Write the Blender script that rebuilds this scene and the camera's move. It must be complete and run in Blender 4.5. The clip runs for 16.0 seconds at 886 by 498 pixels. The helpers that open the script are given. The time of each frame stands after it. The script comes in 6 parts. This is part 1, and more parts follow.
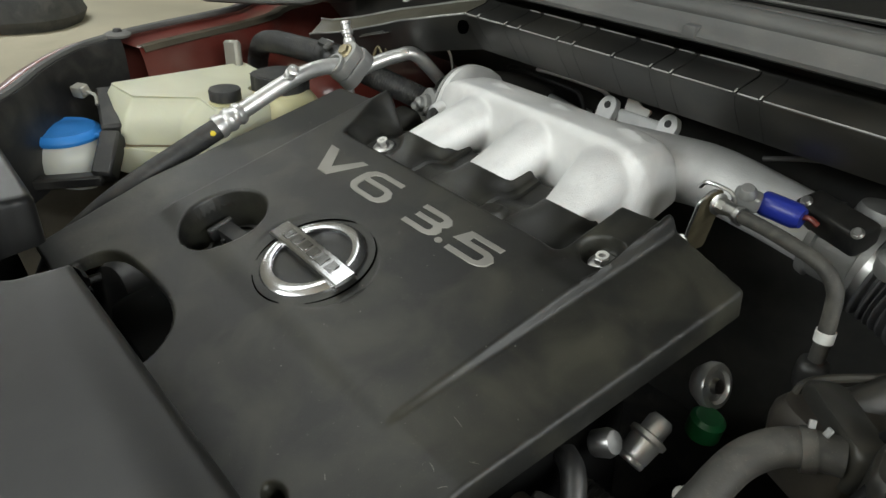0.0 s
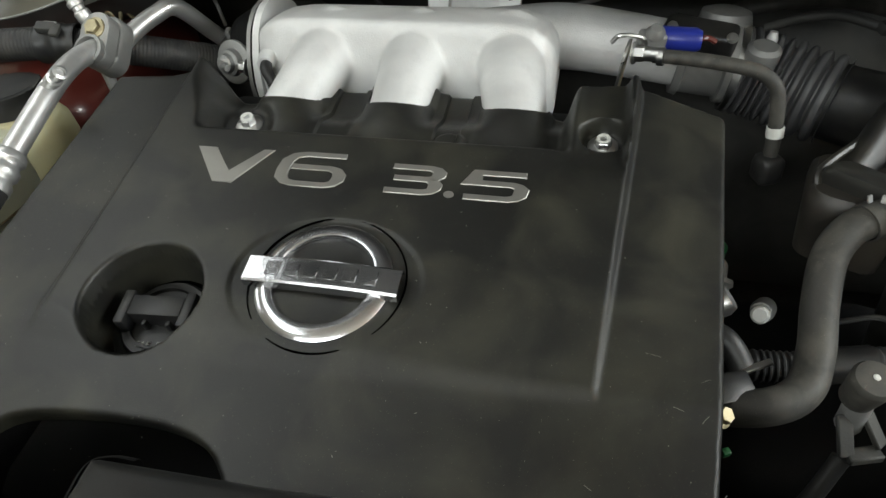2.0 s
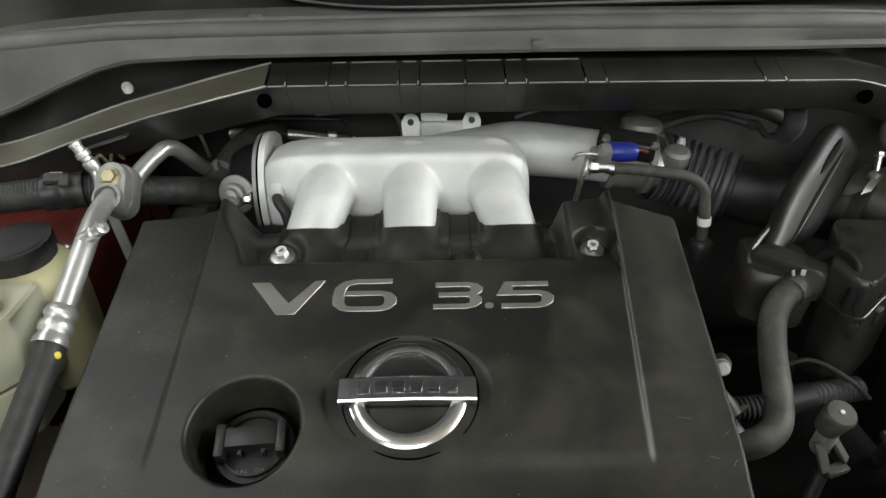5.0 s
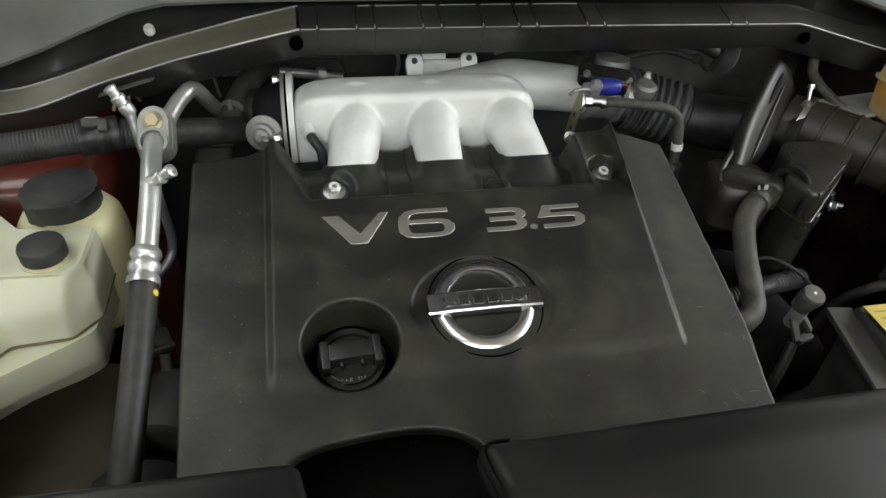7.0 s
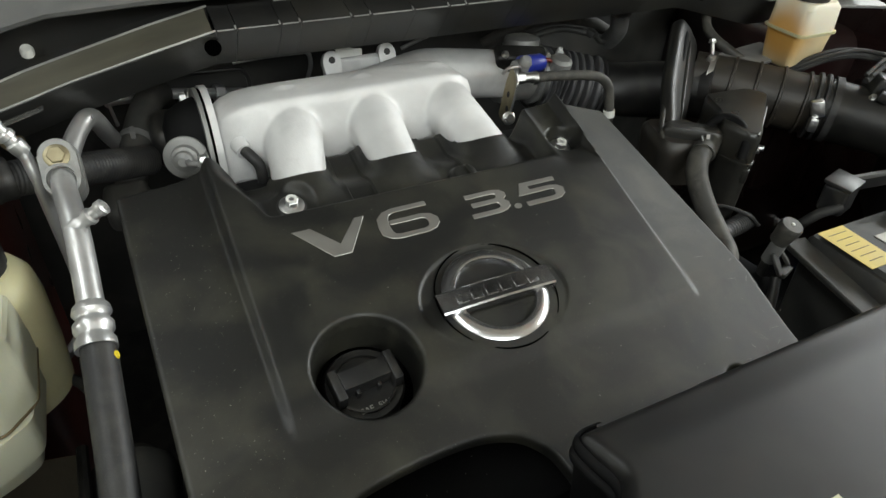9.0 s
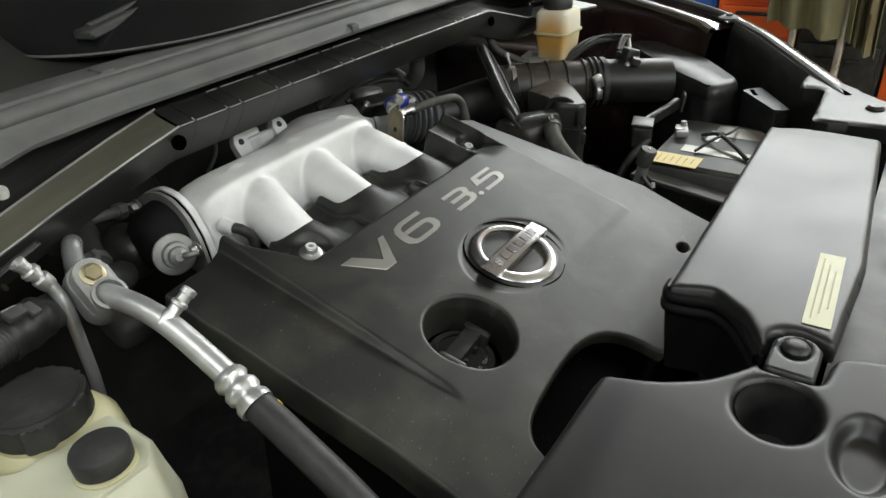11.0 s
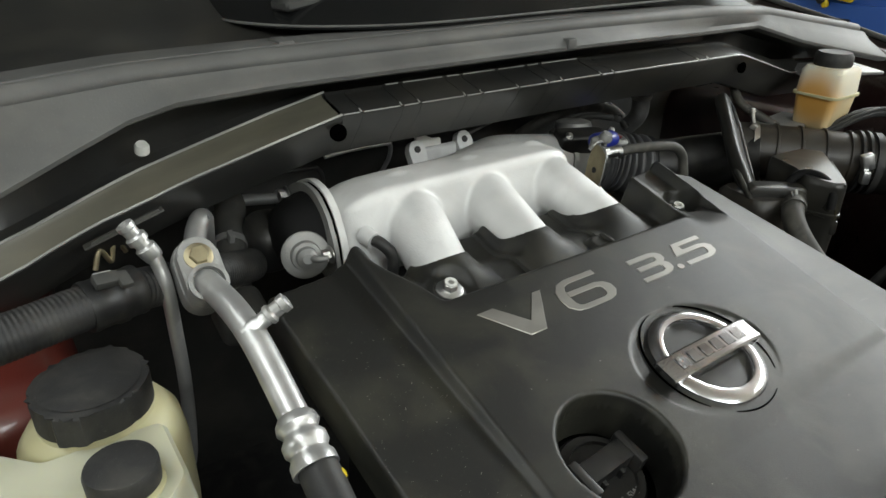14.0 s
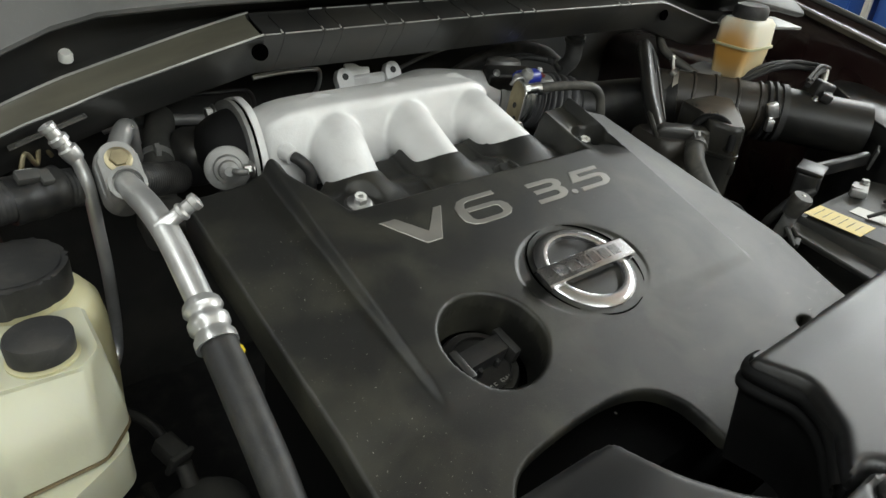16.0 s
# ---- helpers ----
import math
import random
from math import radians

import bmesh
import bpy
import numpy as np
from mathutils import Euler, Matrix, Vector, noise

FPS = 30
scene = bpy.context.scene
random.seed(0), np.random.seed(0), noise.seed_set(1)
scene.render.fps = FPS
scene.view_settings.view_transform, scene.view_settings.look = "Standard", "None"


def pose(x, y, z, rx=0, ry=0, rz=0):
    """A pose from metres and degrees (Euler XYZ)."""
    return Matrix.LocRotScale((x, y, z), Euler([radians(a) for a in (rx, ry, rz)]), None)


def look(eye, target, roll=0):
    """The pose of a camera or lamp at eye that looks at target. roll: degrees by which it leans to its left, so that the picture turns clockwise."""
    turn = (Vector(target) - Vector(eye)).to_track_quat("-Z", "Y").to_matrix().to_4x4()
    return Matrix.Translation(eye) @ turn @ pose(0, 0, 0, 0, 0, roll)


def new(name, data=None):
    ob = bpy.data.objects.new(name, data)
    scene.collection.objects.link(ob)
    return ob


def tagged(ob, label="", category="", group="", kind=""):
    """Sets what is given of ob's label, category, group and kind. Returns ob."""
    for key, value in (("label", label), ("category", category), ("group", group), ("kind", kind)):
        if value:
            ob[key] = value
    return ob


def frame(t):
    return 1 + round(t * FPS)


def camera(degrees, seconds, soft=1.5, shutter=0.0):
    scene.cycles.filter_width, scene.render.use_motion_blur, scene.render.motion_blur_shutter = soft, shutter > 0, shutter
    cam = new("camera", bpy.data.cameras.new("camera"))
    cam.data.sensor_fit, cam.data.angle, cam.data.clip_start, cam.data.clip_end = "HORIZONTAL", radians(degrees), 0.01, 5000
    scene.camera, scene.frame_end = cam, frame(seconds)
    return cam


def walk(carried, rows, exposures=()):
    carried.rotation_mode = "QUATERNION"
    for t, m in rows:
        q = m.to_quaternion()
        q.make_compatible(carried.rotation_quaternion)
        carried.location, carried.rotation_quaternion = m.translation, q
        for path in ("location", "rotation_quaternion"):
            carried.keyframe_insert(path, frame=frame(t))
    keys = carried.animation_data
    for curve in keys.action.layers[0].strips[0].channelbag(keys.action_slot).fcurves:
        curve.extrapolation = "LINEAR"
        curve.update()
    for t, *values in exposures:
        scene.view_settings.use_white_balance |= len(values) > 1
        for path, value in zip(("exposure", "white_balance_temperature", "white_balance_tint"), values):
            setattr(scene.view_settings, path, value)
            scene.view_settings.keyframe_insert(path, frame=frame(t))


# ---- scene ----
cam = camera(66.5, 16.0)
PATH = [
    (0, 0.4520, -0.4368, 1.2857, 59.19, -2.26, 49.83),
    (0.5, 0.3830, -0.4611, 1.2719, 57.13, -3.16, 39.90),
    (1, 0.3150, -0.5410, 1.2650, 57.36, -0.79, 28.37),
    (1.5, 0.1840, -0.4953, 1.2566, 58.03, 2.91, 20.52),
    (2, 0.1540, -0.5137, 1.2713, 51.59, 2.88, 12.42),
    (2.5, 0.1380, -0.5958, 1.3342, 52.34, 1.96, 7.32),
    (3, 0.1400, -0.6412, 1.3686, 56.53, 1.31, 5.92),
    (3.2, 0.1400, -0.6489, 1.3779, 56.84, 1.56, 6.32),
    (5.3, -0.0300, -0.5827, 1.3781, 55.76, -0.73, -1.83),
    (5.5, -0.0580, -0.6034, 1.3818, 54.13, -2.54, -2.23),
    (6, -0.1450, -0.6492, 1.4099, 49.02, -1.73, -7.26),
    (6.5, -0.1820, -0.6458, 1.4243, 47.13, -3.26, -11.01),
    (7, -0.1790, -0.6428, 1.4324, 49.98, -3.00, -10.34),
    (7.5, -0.1820, -0.6437, 1.4280, 51.08, -3.44, -11.15),
    (8, -0.1890, -0.6407, 1.4246, 51.35, -2.57, -12.78),
    (8.5, -0.2180, -0.6224, 1.4026, 52.22, -0.95, -16.90),
    (9, -0.2930, -0.5703, 1.3628, 52.70, -2.39, -26.12),
    (9.2, -0.3060, -0.5192, 1.3495, 52.67, -0.95, -30.35),
    (11.3, -0.6290, -0.4899, 1.3522, 60.20, 2.80, -56.84),
    (11.5, -0.6320, -0.4835, 1.3477, 60.12, 2.13, -56.49),
    (12, -0.6300, -0.4810, 1.3422, 59.88, 2.36, -55.49),
    (12.5, -0.5790, -0.4438, 1.3273, 57.40, 1.43, -51.39),
    (13, -0.5090, -0.4151, 1.3050, 58.69, 1.48, -43.85),
    (13.5, -0.4830, -0.4207, 1.2910, 59.85, -0.79, -39.30),
    (14, -0.4840, -0.4269, 1.2873, 63.32, -0.78, -35.34),
    (14.5, -0.4830, -0.4389, 1.2779, 63.85, -1.24, -33.01),
    (15, -0.4700, -0.4701, 1.2747, 58.49, -2.38, -35.69),
    (15.5, -0.4750, -0.4991, 1.2824, 58.90, -3.77, -36.83),
    (16, -0.4800, -0.5096, 1.2869, 59.11, -4.03, -37.30),
]
walk(cam, [(t, pose(*row)) for t, *row in PATH])

# ---- light ----
world = bpy.data.worlds.new("garage_air")
scene.world = world
world.use_nodes = True
world.node_tree.nodes["Background"].inputs[0].default_value = (0.80, 0.82, 0.78, 1)
world.node_tree.nodes["Background"].inputs[1].default_value = 0.15


def area_lamp(name, eye, target, sx, sy, watts, colour):
    lamp = bpy.data.lights.new(name, "AREA")
    lamp.shape, lamp.size, lamp.size_y, lamp.energy, lamp.color = "RECTANGLE", sx, sy, watts, colour
    ob = new(name, lamp)
    ob.matrix_world = look(eye, target)
    return ob


LAMP = (0.95, 1.0, 0.995)
# Added lamps, all out of view, placed and tuned for the engine's light.
area_lamp("unseen_lamp_front", (-0.3, -3.4, 2.85), (0.0, -0.3, 1.0), 3.0, 0.8, 92, LAMP)
area_lamp("unseen_lamp_east", (4.2, -0.3, 2.95), (3.95, -0.3, 1.0), 4.0, 1.4, 430, LAMP)
area_lamp("unseen_lamp_west", (-1.35, -0.2, 2.95), (-1.3, -0.2, 1.0), 3.0, 0.7, 30, LAMP)
# Extra unseen lamp, added only to brighten the floor far left.
area_lamp("floor_fill_lamp", (-6.0, 0.5, 2.95), (-5.9, 0.5, 1.0), 2.0, 1.0, 75, LAMP)
scene.view_settings.exposure = 0.0

# ---- materials ----


def material(name, base, rough=0.5, metal=0.0, vary=0.15, scale=40.0, bump=0.1, bump_scale=300.0, dust=0.0,
             dust_colour=(0.30, 0.28, 0.23), spec=0.5, coat=0.0, sub=0.0, rough_vary=0.1, streak=None, trans=0.0):
    """Principled surface: base colour broken at two scales, uneven gloss, fine relief and settled dust."""
    m = bpy.data.materials.new(name)
    m.use_nodes = True
    nt = m.node_tree
    n, l = nt.nodes, nt.links
    p = n["Principled BSDF"]
    tc = n.new("ShaderNodeTexCoord")
    src = tc.outputs["Object"]
    if streak:
        mp = n.new("ShaderNodeMapping")
        mp.inputs["Scale"].default_value = streak
        l.new(src, mp.inputs["Vector"])
        src = mp.outputs["Vector"]

    def noise_node(sc, detail, dist=0.0):
        t = n.new("ShaderNodeTexNoise")
        t.inputs["Scale"].default_value, t.inputs["Detail"].default_value = sc, detail
        t.inputs["Distortion"].default_value = dist
        l.new(src, t.inputs["Vector"])
        return t.outputs["Fac"]

    def ramp(fac, a, b, ca, cb):
        r = n.new("ShaderNodeMapRange")
        r.inputs["From Min"].default_value, r.inputs["From Max"].default_value = a, b
        r.inputs["To Min"].default_value, r.inputs["To Max"].default_value = ca, cb
        l.new(fac, r.inputs["Value"])
        return r.outputs["Result"]

    def mix(fac, a, b):
        x = n.new("ShaderNodeMix")
        x.data_type = "RGBA"
        if isinstance(fac, float):
            x.inputs[0].default_value = fac
        else:
            l.new(fac, x.inputs[0])
        for k, v in ((6, a), (7, b)):
            if isinstance(v, tuple):
                x.inputs[k].default_value = (*v, 1)
            else:
                l.new(v, x.inputs[k])
        return x.outputs[2]

    dark = tuple(c * (1 - vary) for c in base)
    light = tuple(min(1, c * (1 + vary)) for c in base)
    big = noise_node(scale * 0.22, 3, 0.6)
    fine = noise_node(scale, 5)
    col = mix(ramp(big, 0.35, 0.68, 0, 1), dark, light)
    col = mix(ramp(fine, 0.52, 0.75, 0, 0.5), col, dark)
    rg = ramp(big, 0.3, 0.7, rough - rough_vary * 0.5, rough + rough_vary)
    if dust > 0:
        film = ramp(noise_node(scale * 0.5, 6, 0.4), 0.45, 0.75, 0, dust)
        specks = ramp(noise_node(900, 2), 0.70, 0.74, 0, min(1, dust * 1.6))
        col = mix(film, col, dust_colour)
        col = mix(specks, col, tuple(min(1, c * 1.3) for c in dust_colour))
    l.new(col, p.inputs["Base Color"])
    l.new(rg, p.inputs["Roughness"])
    p.inputs["Metallic"].default_value = metal
    p.inputs["Specular IOR Level"].default_value = spec
    p.inputs["Coat Weight"].default_value = coat
    p.inputs["Coat Roughness"].default_value = 0.08
    if trans > 0:
        p.inputs["Transmission Weight"].default_value = trans
    if sub > 0:
        p.inputs["Subsurface Weight"].default_value = sub
        p.inputs["Subsurface Radius"].default_value = (0.012, 0.010, 0.006)
        p.inputs["Subsurface Scale"].default_value = 0.6
    if bump > 0:
        b = n.new("ShaderNodeBump")
        b.inputs["Strength"].default_value = bump
        b.inputs["Distance"].default_value = 0.0008
        l.new(noise_node(bump_scale, 4), b.inputs["Height"])
        l.new(b.outputs["Normal"], p.inputs["Normal"])
    return m


M_COVER = material("moulded_black_plastic", (0.0112, 0.0112, 0.0098), 0.42, vary=0.14, scale=30, bump=0.24, bump_scale=1400, dust=0.125, dust_colour=(0.26, 0.25, 0.17), rough_vary=0.06)
M_SHROUD = material("satin_black_plastic", (0.0075, 0.0075, 0.0077), 0.39, spec=0.50, vary=0.10, scale=24, bump=0.11, bump_scale=1200, dust=0.04, rough_vary=0.06)
M_BLACK = material("black_plastic", (0.014, 0.014, 0.014), 0.42, vary=0.2, scale=60, bump=0.15, bump_scale=600, dust=0.10)
M_GLOSS = material("glossy_black_plastic", (0.022, 0.0215, 0.019), 0.31, vary=0.2, scale=60, bump=0.08, bump_scale=500, dust=0.16, dust_colour=(0.13, 0.115, 0.08))
M_RUBBER = material("black_rubber", (0.020, 0.020, 0.020), 0.55, vary=0.2, scale=80, bump=0.2, bump_scale=700, dust=0.10)
M_HOSE = material("grey_rubber_hose", (0.045, 0.043, 0.038), 0.6, vary=0.2, scale=80, bump=0.2, bump_scale=700, dust=0.25)
M_CAST = material("cast_aluminium", (0.74, 0.74, 0.73), 0.48, 0.25, vary=0.12, scale=60, bump=0.75, bump_scale=620, dust=0.0, rough_vary=0.12)
M_CASTD = material("dull_cast_aluminium", (0.32, 0.32, 0.31), 0.52, 0.55, vary=0.2, scale=70, bump=0.5, bump_scale=700, dust=0.1)
M_PIPE = material("drawn_aluminium", (0.66, 0.66, 0.65), 0.34, 0.80, vary=0.12, scale=90, bump=0.12, bump_scale=500, rough_vary=0.15)
M_STEEL = material("zinc_steel", (0.55, 0.55, 0.54), 0.32, 1.0, vary=0.15, scale=120, bump=0.1, bump_scale=500)
M_BRASS = material("yellow_zinc_steel", (0.44, 0.385, 0.25), 0.44, 0.9, vary=0.25, scale=120, bump=0.1, bump_scale=500)
M_CHROME = material("chrome_plate", (0.68, 0.68, 0.70), 0.19, 1.0, vary=0.06, scale=60, bump=0.02, bump_scale=300, rough_vary=0.05)
M_LETTER = material("silver_paint", (0.30, 0.29, 0.265), 0.36, 0.6, vary=0.08, scale=80, bump=0.1, bump_scale=900)
M_TANK = material("milky_plastic", (0.58, 0.58, 0.44), 0.42, vary=0.10, scale=22, bump=0.15, bump_scale=300, sub=0.35, dust=0.10, dust_colour=(0.42, 0.36, 0.24))
M_TANKY = material("yellowed_plastic", (0.54, 0.51, 0.31), 0.40, vary=0.12, scale=22, bump=0.15, bump_scale=300, sub=0.35, dust=0.08, dust_colour=(0.45, 0.38, 0.2))
M_FLUID = material("amber_fluid", (0.80, 0.66, 0.40), 0.35, vary=0.2, scale=26, bump=0.05, sub=0.2, dust=0.4, dust_colour=(0.74, 0.42, 0.12))
M_AMBERW = material("amber_stained_white_plastic", (0.80, 0.76, 0.62), 0.40, vary=0.08, scale=26, bump=0.08, sub=0.3, dust=0.45, dust_colour=(0.74, 0.42, 0.10))


def stained(m, at, r0, r1, colour):
    """A blot of colour soaked into a surface round one point."""
    nt = m.node_tree
    shader = nt.nodes["Principled BSDF"]
    was = shader.inputs["Base Color"].links[0].from_socket
    far = nt.nodes.new("ShaderNodeVectorMath")
    far.operation = "DISTANCE"
    nt.links.new(nt.nodes.new("ShaderNodeNewGeometry").outputs["Position"], far.inputs[0])
    far.inputs[1].default_value = at
    fade = nt.nodes.new("ShaderNodeMapRange")
    fade.interpolation_type = "SMOOTHSTEP"
    for name, v in (("From Min", r0), ("From Max", r1), ("To Min", 0.85), ("To Max", 0.0)):
        fade.inputs[name].default_value = v
    nt.links.new(far.outputs["Value"], fade.inputs["Value"])
    blot = nt.nodes.new("ShaderNodeMix")
    blot.data_type = "RGBA"
    nt.links.new(fade.outputs["Result"], blot.inputs[0])
    nt.links.new(was, blot.inputs[6])
    blot.inputs[7].default_value = (*colour, 1)
    nt.links.new(blot.outputs[2], shader.inputs["Base Color"])


for m in (M_FLUID, M_AMBERW):
    stained(m, (0.620, 0.106, 1.022), 0.018, 0.056, (0.68, 0.33, 0.04))
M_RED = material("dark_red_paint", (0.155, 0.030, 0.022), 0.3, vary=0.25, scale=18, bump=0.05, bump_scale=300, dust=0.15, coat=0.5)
# Same red as the left side, with the right side's shade in the colour.
M_REDSHADE = material("shaded_red_paint", (0.020, 0.007, 0.007), 0.28, vary=0.25, scale=18, bump=0.05, bump_scale=300, dust=0.10, coat=1.0)
M_BLUE = material("blue_plastic", (0.03, 0.22, 0.62), 0.38, vary=0.12, scale=40, bump=0.1, bump_scale=500)
M_BLUEC = material("deep_blue_plastic", (0.02, 0.035, 0.30), 0.35, vary=0.15, scale=60, bump=0.08)
M_YELLOW = material("yellow_paper_label", (0.66, 0.50, 0.09), 0.5, vary=0.1, scale=60, bump=0.05)
M_PALE = material("pale_label", (0.62, 0.60, 0.40), 0.45, vary=0.1, scale=80, bump=0.05)
M_WHITE = material("white_plastic", (0.72, 0.72, 0.68), 0.4, vary=0.08, scale=60, bump=0.08)
# Dark discs of this colour stand for the shade inside small holes.
M_HOLEDISC = material("dark_hole_disc", (0.03, 0.03, 0.03), 0.6, vary=0.1, scale=60, bump=0.0)
M_PRINT = material("grey_print", (0.35, 0.35, 0.33), 0.6, vary=0.1, scale=60, bump=0.0)
M_CANVAS = material("olive_canvas", (0.22, 0.20, 0.11), 0.85, vary=0.3, scale=12, bump=0.5, bump_scale=300)
M_ORANGE = material("orange_paint", (0.86, 0.13, 0.015), 0.4, vary=0.15, scale=6, bump=0.05)
M_RACK = material("blue_paint", (0.03, 0.12, 0.50), 0.4, vary=0.15, scale=6, bump=0.05)
M_YELLOWP = material("yellow_plastic", (0.75, 0.58, 0.02), 0.4, vary=0.1, scale=10, bump=0.05)
M_DUSTY = material("dusty_black_plastic", (0.045, 0.045, 0.042), 0.6, vary=0.3, scale=26, bump=0.3, bump_scale=500, dust=0.45, dust_colour=(0.12, 0.113, 0.095))
M_SEAL = material("grey_rubber_seal", (0.098, 0.098, 0.094), 0.55, vary=0.2, scale=30, bump=0.2, bump_scale=500, dust=0.3, dust_colour=(0.22, 0.21, 0.19))
M_COWL = material("sooty_black_metal", (0.027, 0.027, 0.0255), 0.33, vary=0.3, scale=24, bump=0.12, bump_scale=400, dust=0.16, dust_colour=(0.14, 0.125, 0.09))
M_TAN = material("tan_dust_film", (0.135, 0.128, 0.098), 0.42, streak=(1.0, 5.0, 5.0), vary=0.35, scale=14, bump=0.15, bump_scale=400, dust=0.45, dust_colour=(0.150, 0.135, 0.095))
M_FLOOR = material("worn_concrete", (0.42, 0.38, 0.28), 0.75, vary=0.15, scale=3, bump=0.3, bump_scale=60, dust=0.3)
M_WALL = material("plaster", (0.68, 0.68, 0.65), 0.8, vary=0.08, scale=2, bump=0.2, bump_scale=60)
M_EDGE = material("pale_edge_line", (0.42, 0.42, 0.40), 0.45, 0.3, vary=0.4, scale=30, bump=0.1)
M_FAINT = material("faint_print", (0.42, 0.40, 0.24), 0.6, vary=0.1, scale=60, bump=0.0)
M_BELLOWS = material("greyed_rubber", (0.095, 0.095, 0.098), 0.42, vary=0.2, scale=80, bump=0.15, bump_scale=600, dust=0.2, dust_colour=(0.16, 0.155, 0.14))
M_SPECK = material("white_grit", (0.20, 0.195, 0.17), 0.8, vary=0.2, scale=60, bump=0.0)
# Near-black for black parts, with the bay's deep shade put into the colour.
M_DEEPSHADE = material("black_deep_shade", (0.005, 0.005, 0.005), 0.7, vary=0.3, scale=60, bump=0.2, bump_scale=500, spec=0.2)
M_BADGE = material("satin_chrome", (0.46, 0.46, 0.47), 0.17, 1.0, vary=0.15, scale=90, bump=0.12, bump_scale=400, rough_vary=0.08)
# Near-black for shade inside holes, slots and joints; also colours the gasket.
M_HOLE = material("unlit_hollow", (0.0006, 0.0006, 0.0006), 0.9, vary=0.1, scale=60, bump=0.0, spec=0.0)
M_STAIN = material("brown_grime", (0.16, 0.12, 0.06), 0.6, vary=0.3, scale=80, bump=0.1)
M_GREEN = material("green_plastic", (0.01, 0.10, 0.03), 0.4, vary=0.2, scale=60)
M_SHEET = material("grimy_sheet_metal", (0.30, 0.29, 0.25), 0.45, 0.3, vary=0.2, scale=30, bump=0.15, bump_scale=400, dust=0.2)
M_DARKG = material("dark_glossy_plastic", (0.011, 0.011, 0.010), 0.40, vary=0.25, scale=50, bump=0.10, bump_scale=400, dust=0.14, dust_colour=(0.10, 0.085, 0.055))
M_MUD = material("mud_stained_film", (0.062, 0.054, 0.040), 0.8, spec=0.15, vary=0.35, scale=16, bump=0.3, bump_scale=300, dust=0.4, dust_colour=(0.16, 0.135, 0.095))
M_DUCT = material("dusty_ribbed_rubber", (0.034, 0.030, 0.025), 0.42, vary=0.3, scale=40, bump=0.15, bump_scale=400, dust=0.3, dust_colour=(0.11, 0.09, 0.06))
M_BLOCK = material("darkened_chrome", (0.30, 0.30, 0.305), 0.22, 1.0, vary=0.2, scale=90, bump=0.1, bump_scale=400)
M_TANKW = material("clouded_white_plastic", (0.56, 0.57, 0.52), 0.42, vary=0.10, scale=22, bump=0.15, bump_scale=300, sub=0.3, dust=0.12, dust_colour=(0.34, 0.33, 0.28))
M_CLAMP = material("bright_clamp_steel", (0.72, 0.72, 0.72), 0.30, 1.0, vary=0.1, scale=120, bump=0.1, bump_scale=500)
M_GLASS = material("windscreen_glass", (0.010, 0.0105, 0.0105), 0.12, vary=0.2, scale=10, bump=0.0, dust=0.08)

# ---- mesh helpers ----
TILT = 15.0
COVER = pose(0, 0, 1.0, TILT, 0, 0)
BASE = {}


def C(x, y, z=0.0):
    """A place given in the engine cover's own axes, in the world."""
    return COVER @ Vector((x, y, z))


def thing(name, base, label, category, group="", kind=""):
    ob = new(name)
    ob.empty_display_size = 0.02
    ob.location = base
    BASE[ob.name] = Vector(base)
    return tagged(ob, label, category, group, kind)


def part(name, bm, mat, parent, label="", angle=38):
    """One mesh object under a thing or a part; the bmesh is in world places."""
    base = BASE[parent.name]
    bmesh.ops.translate(bm, verts=bm.verts, vec=-base)
    bmesh.ops.recalc_face_normals(bm, faces=bm.faces)
    me = bpy.data.meshes.new(name)
    bm.to_mesh(me)
    bm.free()
    me.materials.append(mat)
    me.polygons.foreach_set("use_smooth", [True] * len(me.polygons))
    me.set_sharp_from_angle(angle=radians(angle))
    ob = new(name, me)
    ob.parent = parent
    BASE[ob.name] = base
    return tagged(ob, label)


def solid(name, bm, mat, base, label, category, group="", kind="", angle=38):
    """A thing that is one mesh."""
    base = Vector(base)
    bmesh.ops.translate(bm, verts=bm.verts, vec=-base)
    bmesh.ops.recalc_face_normals(bm, faces=bm.faces)
    me = bpy.data.meshes.new(name)
    bm.to_mesh(me)
    bm.free()
    me.materials.append(mat)
    me.polygons.foreach_set("use_smooth", [True] * len(me.polygons))
    me.set_sharp_from_angle(angle=radians(angle))
    ob = new(name, me)
    ob.location = base
    BASE[ob.name] = base
    return tagged(ob, label, category, group, kind)


def joined(*bms):
    out = bmesh.new()
    for b in bms:
        me = bpy.data.meshes.new("tmp")
        b.to_mesh(me)
        b.free()
        out.from_mesh(me)
        bpy.data.meshes.remove(me)
    return out


def axis(at, way):
    """A matrix at a place whose z runs along way."""
    return Matrix.Translation(at) @ Vector(way).to_track_quat("Z", "Y").to_matrix().to_4x4()


